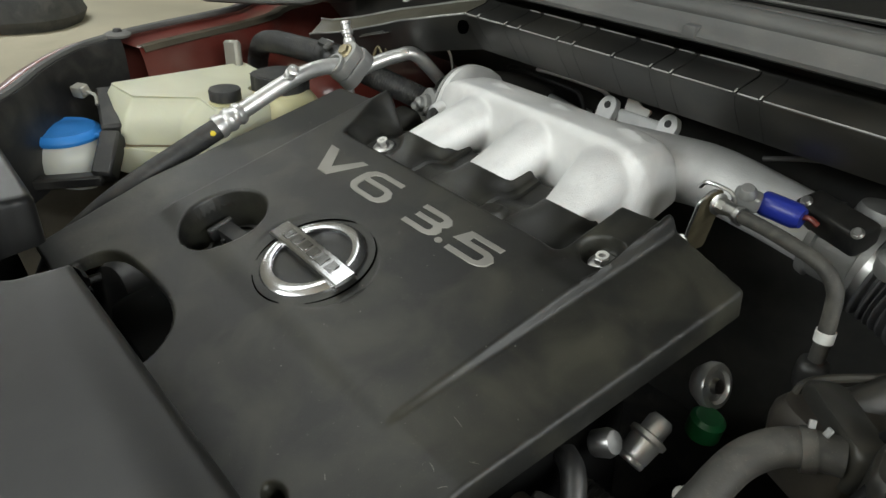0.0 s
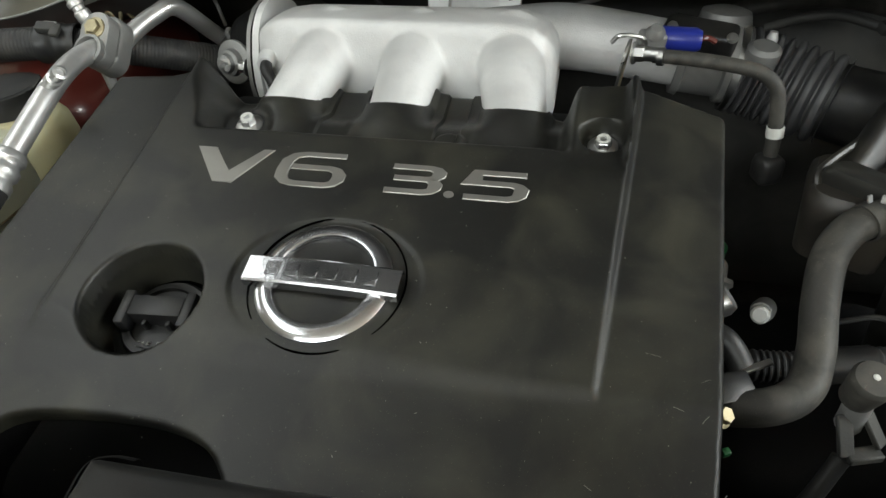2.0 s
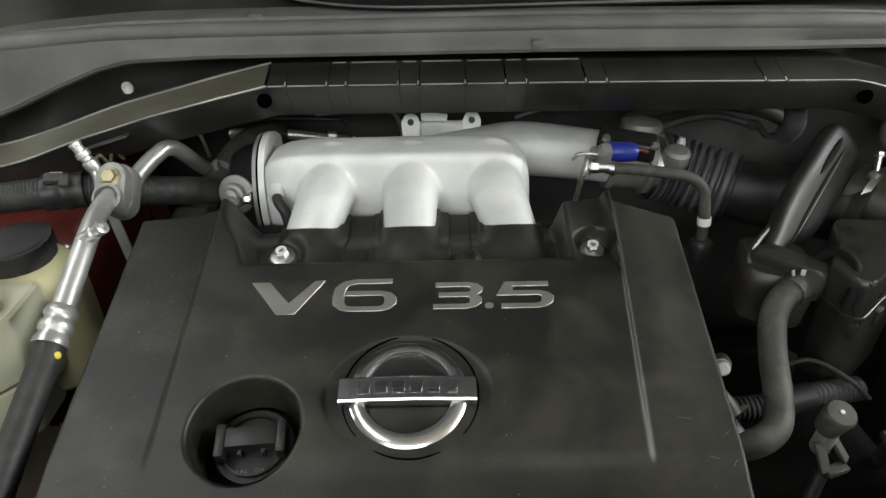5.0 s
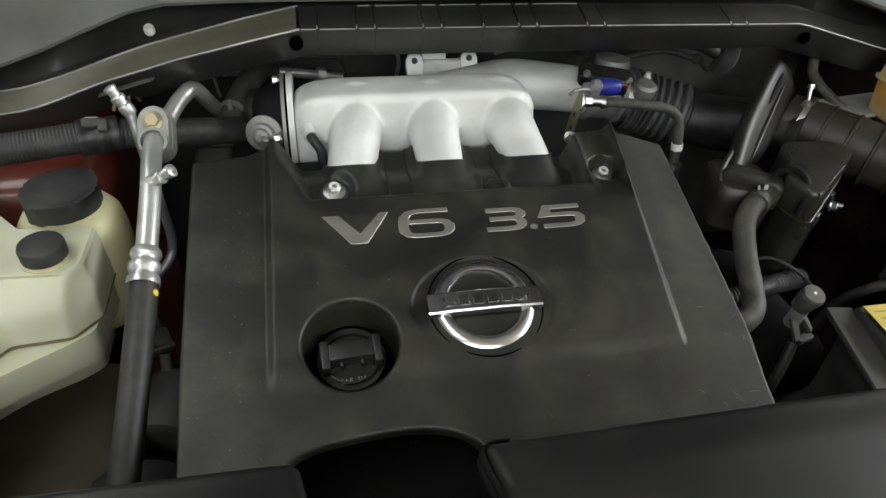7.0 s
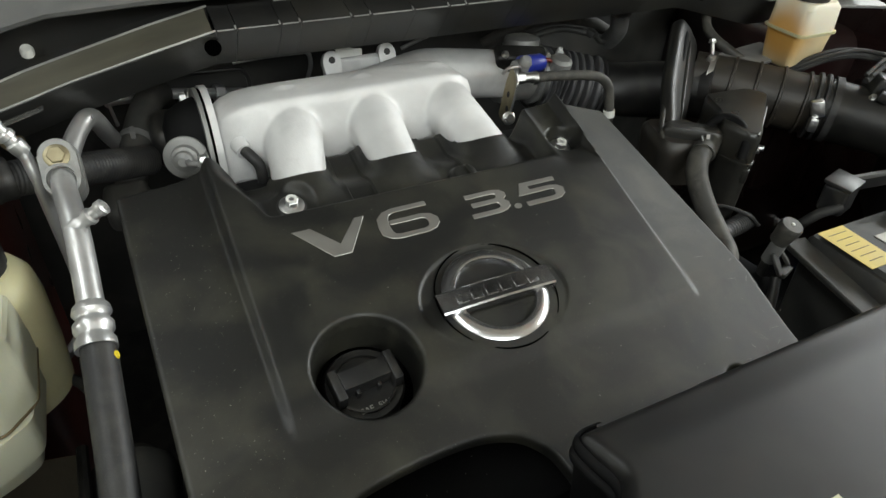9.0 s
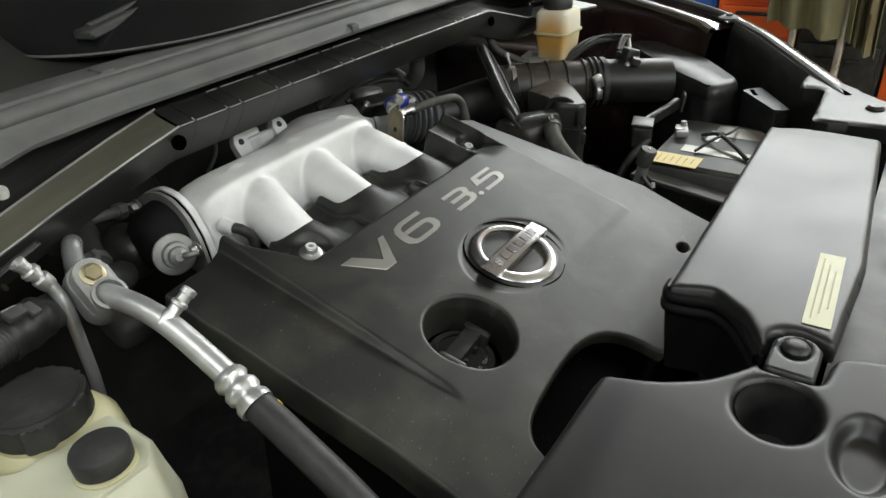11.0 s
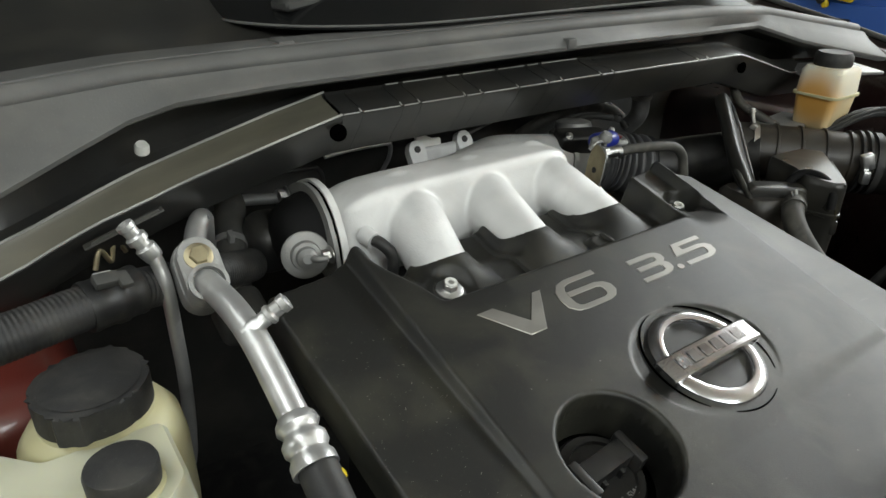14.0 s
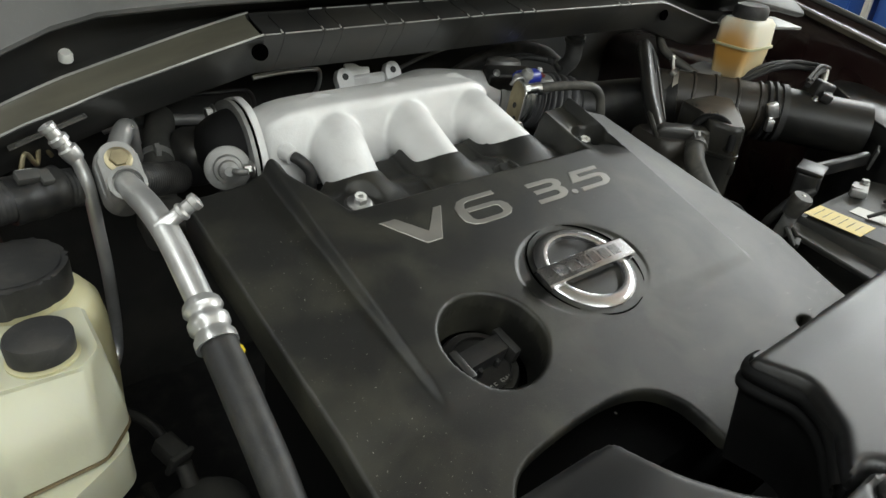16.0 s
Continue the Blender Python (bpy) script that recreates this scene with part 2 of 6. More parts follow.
def lathe(profile, m=None, seg=28, closed=False):
    """Turns (radius, height) pairs round z."""
    bm = bmesh.new()
    rings = []
    for r, z in profile:
        if r < 1e-6:
            rings.append([bm.verts.new((0, 0, z))])
        else:
            rings.append([bm.verts.new((r * math.cos(2 * math.pi * k / seg), r * math.sin(2 * math.pi * k / seg), z)) for k in range(seg)])
    pairs = list(zip(rings, rings[1:])) + ([(rings[-1], rings[0])] if closed else [])
    for a, b in pairs:
        for k in range(seg):
            q = [a[k % len(a)], a[(k + 1) % len(a)], b[(k + 1) % len(b)], b[k % len(b)]]
            q = [v for i, v in enumerate(q) if v not in q[:i]]
            if len(q) > 2:
                bm.faces.new(q)
    if m is not None:
        bm.transform(m)
    return bm


def glide(points, steps=8):
    """Catmull-Rom through the points."""
    pts = [Vector(p) for p in points]
    if len(pts) < 3:
        return [pts[0].lerp(pts[-1], k / steps) for k in range(steps + 1)]
    ext = [pts[0] * 2 - pts[1]] + pts + [pts[-1] * 2 - pts[-2]]
    out = []
    for i in range(1, len(ext) - 2):
        a, b, c, d = ext[i - 1:i + 3]
        for k in range(steps):
            t = k / steps
            out.append(0.5 * (2 * b + (c - a) * t + (2 * a - 5 * b + 4 * c - d) * t * t + (3 * b - a - 3 * c + d) * t ** 3))
    return out + [pts[-1]]


def tube(points, radius, seg=14, steps=8, smooth=True, flat=1.0):
    """A pipe along the points; radius is a number or a function of 0..1 along it."""
    path = glide(points, steps) if smooth else [Vector(p) for p in points]
    bm = bmesh.new()
    up, rings = None, []
    for i, p in enumerate(path):
        way = (path[min(i + 1, len(path) - 1)] - path[max(i - 1, 0)]).normalized()
        if up is None:
            up = way.orthogonal().normalized()
        up = (up - way * up.dot(way)).normalized()
        side = way.cross(up)
        r = radius(i / (len(path) - 1)) if callable(radius) else radius
        rings.append([bm.verts.new(p + r * (math.cos(2 * math.pi * k / seg) * up + flat * math.sin(2 * math.pi * k / seg) * side)) for k in range(seg)])
    for a, b in zip(rings, rings[1:]):
        for k in range(seg):
            bm.faces.new((a[k], a[(k + 1) % seg], b[(k + 1) % seg], b[k]))
    bm.faces.new(rings[0][::-1])
    bm.faces.new(rings[-1])
    return bm


def rbox(size, m, bevel=0.003, seg=2, taper=1.0):
    """A box of that size round m's origin with rounded edges; taper narrows its top."""
    bm = bmesh.new()
    bmesh.ops.create_cube(bm, size=1.0)
    for v in bm.verts:
        k = taper if v.co.z > 0 else 1.0
        v.co = Vector((v.co.x * size[0] * k, v.co.y * size[1] * k, v.co.z * size[2]))
    if bevel > 0:
        bmesh.ops.bevel(bm, geom=bm.edges[:], offset=bevel, segments=seg, profile=0.5, affect="EDGES")
    bm.transform(m)
    return bm


def prism(outline, z0, z1, m=None, bevel=0.0, seg=2):
    """An outline in x and y drawn up from z0 to z1."""
    bm = bmesh.new()
    low = [bm.verts.new((x, y, z0)) for x, y in outline]
    top = [bm.verts.new((x, y, z1)) for x, y in outline]
    n = len(outline)
    bm.faces.new(low[::-1])
    cap = bm.faces.new(top)
    for k in range(n):
        bm.faces.new((low[k], low[(k + 1) % n], top[(k + 1) % n], top[k]))
    if bevel > 0:
        bmesh.ops.bevel(bm, geom=list(cap.edges), offset=bevel, segments=seg, profile=0.5, affect="EDGES")
    if m is not None:
        bm.transform(m)
    return bm


def bar(a, b, w, h, bevel=0.001, up=(0, 0, 1)):
    """A flat bar from a to b, w wide and h thick."""
    a, b = Vector(a), Vector(b)
    way = (b - a).normalized()
    side = way.cross(Vector(up)).normalized()
    top = side.cross(way)
    m = Matrix((side, way, top)).transposed().to_4x4()
    m.translation = (a + b) / 2
    return rbox((w, (b - a).length, h), m, bevel, 1)


def ribbon(rows, thick=0.0):
    """A sheet through rows of places, all of one length; thick gives it a back."""
    bm = bmesh.new()
    grid = [[bm.verts.new(p) for p in row] for row in rows]
    for a, b in zip(grid, grid[1:]):
        for k in range(len(a) - 1):
            bm.faces.new((a[k], a[k + 1], b[k + 1], b[k]))
    if thick:
        bmesh.ops.recalc_face_normals(bm, faces=bm.faces)
        bmesh.ops.solidify(bm, geom=bm.faces[:], thickness=thick)
    return bm


def hexnut(at, way, flat, height, washer=0.0, hole=0.0):
    """A flanged hexagon head."""
    m = axis(at, way)
    head = prism([(flat * 0.577 * math.cos(math.pi * k / 3), flat * 0.577 * math.sin(math.pi * k / 3)) for k in range(6)], 0.001, height, m, 0.0006, 1)
    out = [head]
    if washer:
        out.append(lathe([(0, 0), (washer, 0), (washer, 0.0012), (washer * 0.75, 0.0026), (0, 0.0026)], m, 20))
    return joined(*out)


def rounded(points, r, n=6):
    """Rounds the corners of a polygon."""
    out = []
    k = len(points)
    for i in range(k):
        p, a, b = Vector(points[i]), Vector(points[i - 1]), Vector(points[(i + 1) % k])
        rr = min(r, (a - p).length * 0.45, (b - p).length * 0.45)
        s, e = p + (a - p).normalized() * rr, p + (b - p).normalized() * rr
        for j in range(n + 1):
            t = j / n
            out.append(tuple((1 - t) ** 2 * s + 2 * t * (1 - t) * p + t * t * e))
    return out


def plate(outline, holes, height, step, skirt, edge, m, floor_of=None):
    """A moulded sheet: outline and holes in x and y, a height for each place, rounded over the edge and turned down by skirt."""
    def sdf(P):
        def poly(Q):
            Q = np.array(Q)
            A, B = Q, np.roll(Q, -1, axis=0)
            d = np.full(len(P), 1e9)
            inside = np.zeros(len(P), bool)
            for a, b in zip(A, B):
                e, w = b - a, P - a
                t = np.clip((w @ e) / (e @ e), 0, 1)
                d = np.minimum(d, np.hypot(*(w - t[:, None] * e).T))
                c1, c2 = a[1] > P[:, 1], b[1] > P[:, 1]
                x = a[0] + (P[:, 1] - a[1]) * e[0] / (e[1] if abs(e[1]) > 1e-12 else 1e-12)
                inside ^= (c1 != c2) & (P[:, 0] < x)
            return np.where(inside, -d, d)
        out = poly(outline)
        for h in holes:
            out = np.maximum(out, -poly(h))
        return out
    O = np.array(outline)
    lo, hi = O.min(0) - step, O.max(0) + step
    nx, ny = int((hi[0] - lo[0]) / step) + 2, int((hi[1] - lo[1]) / step) + 2
    gx, gy = np.meshgrid(lo[0] + step * np.arange(nx), lo[1] + step * np.arange(ny), indexing="ij")
    P = np.stack([gx.ravel(), gy.ravel()], 1)
    ce = P.reshape(nx, ny, 2)[:-1, :-1] + step / 2
    keep = (sdf(ce.reshape(-1, 2)) < 0).reshape(nx - 1, ny - 1)
    idx = np.arange(nx * ny).reshape(nx, ny)
    count = np.zeros((nx, ny), int)
    for dx in (0, 1):
        for dy in (0, 1):
            count[dx:nx - 1 + dx, dy:ny - 1 + dy] += keep
    used = count.ravel() > 0
    rim = used & (count.ravel() < 4)
    Q = P.copy()
    for _ in range(3):
        R = Q[rim]
        d = sdf(R)
        e = 1e-5
        g = np.stack([(sdf(R + [e, 0]) - d) / e, (sdf(R + [0, e]) - d) / e], 1)
        g /= np.maximum(np.linalg.norm(g, axis=1, keepdims=True), 1e-6)
        Q[rim] = R - d[:, None] * g
    D = -sdf(Q)
    bm = bmesh.new()
    verts = {}
    for i in np.nonzero(used)[0]:
        x, y = float(Q[i, 0]), float(Q[i, 1])
        d = max(0.0, min(edge, float(D[i])))
        drop = edge - math.sqrt(max(0.0, edge * edge - (edge - d) ** 2))
        verts[i] = bm.verts.new((x, y, height(x, y) - drop))
    for i in range(nx - 1):
        for j in range(ny - 1):
            if keep[i, j]:
                bm.faces.new((verts[idx[i, j]], verts[idx[i + 1, j]], verts[idx[i + 1, j + 1]], verts[idx[i, j + 1]]))
    border = [e for e in bm.edges if e.is_boundary]
    out = bmesh.ops.extrude_edge_only(bm, edges=border)
    for v in out["geom"]:
        if isinstance(v, bmesh.types.BMVert):
            v.co.z = floor_of(v.co.x, v.co.y, v.co.z) if floor_of else v.co.z - skirt
    bm.transform(m)
    return bm


def ease(a, b, x):
    t = max(0.0, min(1.0, (x - a) / (b - a)))
    return t * t * (3 - 2 * t)


def words(text, size, m, depth=0.0004, stretch=1.0):
    """Built-in font letters as a mesh."""
    cu = bpy.data.curves.new("letters", "FONT")
    cu.body, cu.size, cu.extrude, cu.align_x, cu.align_y = text, size, depth, "CENTER", "CENTER"
    ob = bpy.data.objects.new("letters", cu)
    me = bpy.data.meshes.new_from_object(ob)
    bm = bmesh.new()
    bm.from_mesh(me)
    bpy.data.objects.remove(ob)
    bpy.data.meshes.remove(me)
    bpy.data.curves.remove(cu)
    bmesh.ops.scale(bm, vec=(stretch, 1, 1), verts=bm.verts)
    bm.transform(m)
    return bm

# ---- the garage ----


def slab(name, lo, hi, mat, label, category):
    m = Matrix.Translation([(a + b) / 2 for a, b in zip(lo, hi)])
    return solid(name, rbox([b - a for a, b in zip(lo, hi)], m, 0.0), mat, [(lo[0] + hi[0]) / 2, (lo[1] + hi[1]) / 2, lo[2]], label, category, kind="structure")


slab("floor", (-9.0, -4.5, -0.1), (6.2, 4.5, 0.0), M_FLOOR, "worn tan concrete garage floor", "floor")
slab("ceiling", (-9.0, -4.5, 3.0), (6.2, 4.5, 3.1), M_WALL, "plain pale garage ceiling", "ceiling")
slab("wall_north", (-9.0, 4.5, 0), (6.2, 4.6, 3.0), M_WALL, "plain pale plaster garage wall", "wall")
slab("wall_south", (-9.0, -4.6, 0), (6.2, -4.5, 3.0), M_WALL, "plain pale plaster garage wall", "wall")
slab("wall_east", (6.2, -4.5, 0), (6.3, 4.5, 3.0), M_WALL, "plain pale plaster garage wall", "wall")
slab("wall_west", (-9.1, -4.5, 0), (-9.0, 4.5, 3.0), M_WALL, "plain pale plaster garage wall", "wall")

# ---- the car's body round the engine bay ----
MID = 0.15


SIDE = {1: ((0.45, -0.56, 0.950), (0.56, -0.457, 0.975), (0.662, -0.392, 0.985), (0.786, -0.311, 0.992), (0.90, -0.235, 0.998), (0.985, -0.170, 1.0), (1.04, -0.09, 1.012), (1.09, 0.144, 1.050), (1.11, 0.42, 1.10), (1.12, 0.80, 1.16)),
        -1: ((-0.46, -0.56, 0.955), (-0.53, -0.40, 0.970), (-0.593, -0.312, 0.980), (-0.675, -0.251, 0.985), (-0.725, -0.185, 0.995), (-0.757, -0.111, 1.0), (-0.780, -0.03, 1.003), (-0.82, 0.13, 1.008), (-0.87, 0.26, 1.02), (-0.90, 0.80, 1.08))}


def bay_side(s):
    """The fender edge on one side of the bay."""
    return [Vector(p) for p in SIDE[s]]


def fender(name, s, mat, label):
    root = thing(name, (MID + s * 0.8, 0, 0.3), label, "fender", kind="structure")
    path = glide(bay_side(s), 6)

    def rows(lo, hi, prof):
        out = []
        for i in range(lo, hi):
            w = path[min(i + 1, len(path) - 1)] - path[max(i - 1, 0)]
            o = Vector((w.y, -w.x, 0)).normalized()
            o = o if o.x * s > 0 else -o
            out.append([path[i] + o * d + Vector((0, 0, z)) for d, z in prof])
        return out

    n = len(path)
    part("wing", ribbon(rows(0, n, ((0.0, -0.012), (0.003, -0.002), (0.008, 0.0), (0.022, -0.004), (0.036, -0.022), (0.044, -0.07), (0.05, -0.60)))), mat, root)
    part("inner_panel", ribbon(rows(30, n, ((0.0, -0.010), (-0.020, -0.012), (-0.060, -0.014), (-0.066, -0.03), (-0.09, -0.16), (-0.10, -0.55)))), mat, root)
    part("flange", ribbon(rows(30, n, ((-0.054, -0.011), (-0.066, -0.008), (-0.072, -0.010), (-0.076, -0.018))), 0.002), M_MUD, root, "dusty folded flange")
    part("ledge", ribbon(rows(0, 31, ((-0.002, -0.008), (-0.006, -0.002), (-0.014, -0.003), (-0.019, -0.012), (-0.022, -0.03), (-0.024, -0.30)))), M_BLACK, root, "black plastic ledge")
    part("edge_trim", tube([r[0] for r in rows(0, n, ((-0.006, -0.001),))], 0.006, 8, smooth=False), M_SEAL, root, "grey rubber edge strip")
    for near in ((1.0, -0.150), (-0.757, -0.108)):
        k = min(range(n), key=lambda i: (path[i].x - near[0]) ** 2 + (path[i].y - near[1]) ** 2)
        if (path[k].x - near[0]) ** 2 + (path[k].y - near[1]) ** 2 < 0.01:
            p = rows(k, k + 1, ((-0.012, -0.002),))[0][0]
            clip_ = part("clip", lathe([(0, 0), (0.020, 0), (0.021, 0.004), (0.015, 0.007), (0, 0.008)], Matrix.Translation(p), 18), M_SEAL, root, "round grey push clip")
            part("stud", lathe([(0, 0.007), (0.008, 0.007), (0.006, 0.012), (0, 0.013)], Matrix.Translation(p), 12), M_BLACK, clip_)
    return root


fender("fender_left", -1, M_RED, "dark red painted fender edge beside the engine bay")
fender("fender_right", 1, M_REDSHADE, "red painted fender edge on the right of the engine bay, darkened as its shaded side")

# floor of the bay and the dark bulkhead behind it
slab("bay_floor", (-0.9, -0.75, 0.40), (1.2, 0.9, 0.42), M_BLACK, "dark sooty splash tray under the engine", "tray")
slab("bulkhead", (-0.9, 0.52, 0.42), (1.2, 0.56, 1.12), M_DUSTY, "sooty black bulkhead behind the engine", "bulkhead")


def strut_tower(name, x, y, mat, label):
    root = thing(name, (x, y, 0.42), label, "strut tower", kind="structure")
    part("tower", joined(rbox((0.36, 0.34, 0.52), Matrix.Translation((x, y, 0.68)), 0.05, 4)), mat, root)
    if x < 0:
        part("cap_ring", lathe([(0, 0), (0.085, 0), (0.085, 0.006), (0.06, 0.012), (0, 0.014)], Matrix.Translation((x, y, 0.939)), 28), M_BLACK, root, "black strut top plate")
    return root


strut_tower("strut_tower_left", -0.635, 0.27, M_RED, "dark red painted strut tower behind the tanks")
strut_tower("strut_tower_right", 0.99, 0.38, M_REDSHADE, "red strut tower behind the brake fluid reservoir, darkened as the shaded side")

# cowl: lines across the back of the bay, each a height and depth for its place in x
LIP = ((-0.60, 0.165, 0.998), (-0.57, 0.158, 1.006), (-0.54, 0.149, 1.014), (-0.51, 0.145, 1.020), (-0.48, 0.152, 1.027), (-0.45, 0.160, 1.036), (-0.42, 0.165, 1.045), (-0.38, 0.162, 1.057), (-0.34, 0.160, 1.070), (-0.30, 0.158, 1.080), (-0.25, 0.156, 1.093), (-0.19, 0.152, 1.108), (0.15, 0.152, 1.106), (0.49, 0.162, 1.098), (0.66, 0.172, 1.050), (0.86, 0.20, 1.03))
LEDGE = ((-0.60, 0.190, 1.018), (-0.54, 0.172, 1.029), (-0.51, 0.166, 1.036), (-0.48, 0.172, 1.043), (-0.45, 0.178, 1.051), (-0.42, 0.185, 1.060), (-0.38, 0.190, 1.072), (-0.34, 0.192, 1.082), (-0.30, 0.193, 1.092), (-0.25, 0.192, 1.105), (-0.19, 0.190, 1.119), (0.15, 0.195, 1.116), (0.49, 0.203, 1.108), (0.66, 0.205, 1.062), (0.86, 0.23, 1.04))
EDGE = ((-0.80, 0.06, 1.030), (-0.66, 0.10, 1.045), (-0.57, 0.146, 1.056), (-0.52, 0.150, 1.074), (-0.48, 0.150, 1.088), (-0.42, 0.151, 1.113), (-0.38, 0.158, 1.127), (-0.34, 0.154, 1.137), (-0.25, 0.152, 1.141), (0.15, 0.152, 1.141), (0.40, 0.166, 1.134), (0.56, 0.185, 1.128), (0.66, 0.16, 1.10), (0.86, 0.11, 1.06))
GROOVE = ((-0.80, 0.14, 1.120), (-0.60, 0.150, 1.135), (-0.48, 0.160, 1.150), (-0.37, 0.170, 1.156), (-0.26, 0.168, 1.158), (0.15, 0.166, 1.159), (0.45, 0.170, 1.154), (0.60, 0.195, 1.142), (0.86, 0.16, 1.10))


def line(table, x, dy=0.0, dz=0.0):
    xs, ys, zs = zip(*table)
    return Vector((x, float(np.interp(x, xs, ys)) + dy, float(np.interp(x, xs, zs)) + dz))


def stations(x0, x1, step=0.02):
    n = max(2, int(round((x1 - x0) / step)))
    return [x0 + (x1 - x0) * k / n for k in range(n + 1)]


cowl = thing("cowl", (0.15, 0.2, 1.06), "sooty black sheet-metal cowl across the back of the engine bay", "cowl", kind="structure")
XS = stations(-0.60, 0.86)
KINK = -0.19
JOINTS = (-0.168, -0.121, -0.099, -0.040, -0.017, 0.036, 0.082, 0.1055, 0.173, 0.197, 0.380, 0.404)


def face(x):
    return [line(LIP, x, 0.060, -0.047), line(LIP, x, 0.034, -0.046), line(LIP, x, 0.031, -0.043), line(LIP, x, 0.006, -0.012), line(LIP, x, 0.001, -0.002), line(LIP, x)]


CUTS = [-0.60, KINK] + list(JOINTS) + [0.86]
for a, b in zip(CUTS, CUTS[1:]):
    part("face_panel", ribbon([face(x) for x in stations(a + 0.0002, b - 0.0002, 0.02)], 0.002), M_COWL, cowl)


def shelf(x):
    return [line(LIP, x, 0, 0.0005), line(LIP, x, 0.003, 0.002), line(LIP, x).lerp(line(LEDGE, x), 0.9), line(LEDGE, x, 0, 0.003)]


part("shelf", ribbon([shelf(x) for x in stations(-0.60, KINK - 0.003)]), M_TAN, cowl, "dusty tan ledge of the cowl")
for a, b in zip(CUTS[1:], CUTS[2:]):
    gap = 0.0016 if b in (0.082, 0.173, 0.380) else 0.0005
    part("shelf_panel", ribbon([shelf(x) for x in stations(a + 0.0005, b - gap, 0.02)], 0.0015), M_COWL, cowl, "black jointed ledge panel")
    # Near-black sheet below the panels puts shade into their joints.
    part("joint_shade", ribbon([[line(LIP, x, 0.002, -0.006), line(LEDGE, x, -0.002, -0.005)] for x in stations(a, b, 0.04)]), M_HOLE, cowl)
    part("notch", bar(line(LIP, b - 0.0012, -0.0008, 0.0008), line(LIP, b - 0.0012, 0.0040, 0.0034), 0.0016, 0.0012, 0.0003), M_EDGE, cowl, "small pale mark at a joint")
part("trough", ribbon([[line(LEDGE, x, 0, 0.003), line(LEDGE, x, 0.004, -0.014), line(LEDGE, x, 0.03, -0.016), line(LEDGE, x, 0.045, -0.004), line(EDGE, x, 0.075, -0.006), line(EDGE, x, 0.020, 0.004)] for x in XS]), M_COWL, cowl)
part("lip_edge", tube([line(LIP, x, -0.0005, 0.0008) for x in stations(-0.60, KINK)], 0.0012, 6, smooth=False), M_EDGE, cowl, "thin pale line along the edge")
part("lip_edge", tube([line(LEDGE, x, -0.0004, 0.0040) for x in stations(-0.60, KINK)], 0.0013, 6, smooth=False), M_EDGE, cowl, "thin pale line along the edge")
for a, b in zip(CUTS[1:], CUTS[2:]):
    part("lip_edge", tube([line(LIP, x, -0.0002, 0.0003) for x in stations(a + 0.002, b - 0.003)], 0.0008, 6, smooth=False), M_EDGE, cowl, "thin pale line along the edge")
    if -0.13 < a < 0.17:
        part("rear_edge", tube([line(LEDGE, x, -0.0005, 0.0030) for x in stations(a + 0.003, b - 0.004)], 0.0009, 6, smooth=False), M_EDGE, cowl, "thin pale line along the edge")
# Discs set on the face, coloured near-black as the dark inside two holes.
for x, y, z in ((-0.195, 0.1545, 1.091), (0.504, 0.168, 1.076)):
    part("drain_hole_disc", lathe([(0, 0), (0.0085, 0), (0.0085, 0.004), (0, 0.004)], axis((x, y, z), (0, -1, 0.1)), 18), M_HOLE, cowl)
part("pin", lathe([(0, -0.003), (0.0065, -0.003), (0.0065, 0.003), (0.005, 0.006), (0, 0.006)], axis((-0.367, 0.195, 1.094), (0, -0.5, 1)), 14), M_WHITE, cowl, "white plastic plug")

# trim above the cowl, weather seal and grille panel under the windscreen
seal = thing("weather_seal", (0.15, 0.18, 1.13), "grey rubber weather seal along the cowl", "seal", kind="structure")
XT = stations(-0.80, 0.86)
part("trim", ribbon([[line(EDGE, x, 0.012, -0.004), line(EDGE, x, 0.001, 0.0), line(EDGE, x, 0.0, 0.004), line(EDGE, x, 0.003, 0.009), line(EDGE, x).lerp(line(GROOVE, x), 0.75), line(GROOVE, x, 0, 0.002), line(GROOVE, x, 0.006, -0.003)] for x in XT]), M_SEAL, seal, "grey trim panel")
part("strip", tube([line(GROOVE, x, 0.018, 0.003) for x in XT], 0.011, 10, smooth=False), M_SEAL, seal)
part("shelf", ribbon([[line(GROOVE, x, 0.026, 0.006), line(GROOVE, x, 0.034, 0.000), line(GROOVE, x, 0.052, 0.002), line(GROOVE, x, 0.056, 0.008), line(GROOVE, x, 0.070, 0.009), line(GROOVE, x, 0.108 - 0.04 * ease(-0.15, 0.1, x), 0.006), line(GROOVE, x, 0.112 - 0.04 * ease(-0.15, 0.1, x), -0.010)] for x in XT]), M_SEAL, seal)
part("clip", rbox((0.018, 0.030, 0.012), Matrix.Translation((-0.209, 0.240, 1.163)), 0.003), M_SEAL, seal)
part("clip", rbox((0.014, 0.012, 0.012), Matrix.Translation((0.115, 0.156, 1.148)), 0.002), M_SEAL, seal)
grille = thing("cowl_grille", (0.15, 0.4, 1.15), "dusty black plastic panel below the windscreen", "panel", kind="structure")
part("panel", ribbon([[line(GROOVE, x, 0.080, -0.004), line(GROOVE, x, 0.10, -0.012), line(GROOVE, x, 0.15, 0.002), line(GROOVE, x, 0.22, 0.022), line(GROOVE, x, 0.30, 0.05), line(GROOVE, x, 0.38, 0.07)] for x in XT]), M_COWL, grille)
FRONT = ((-0.80, 0.80), (-0.45, 0.60), (-0.255, 0.420), (-0.215, 0.335), (-0.178, 0.285), (-0.12, 0.250), (-0.06, 0.232), (0.02, 0.228), (0.15, 0.232), (0.45, 0.240), (0.86, 0.26))
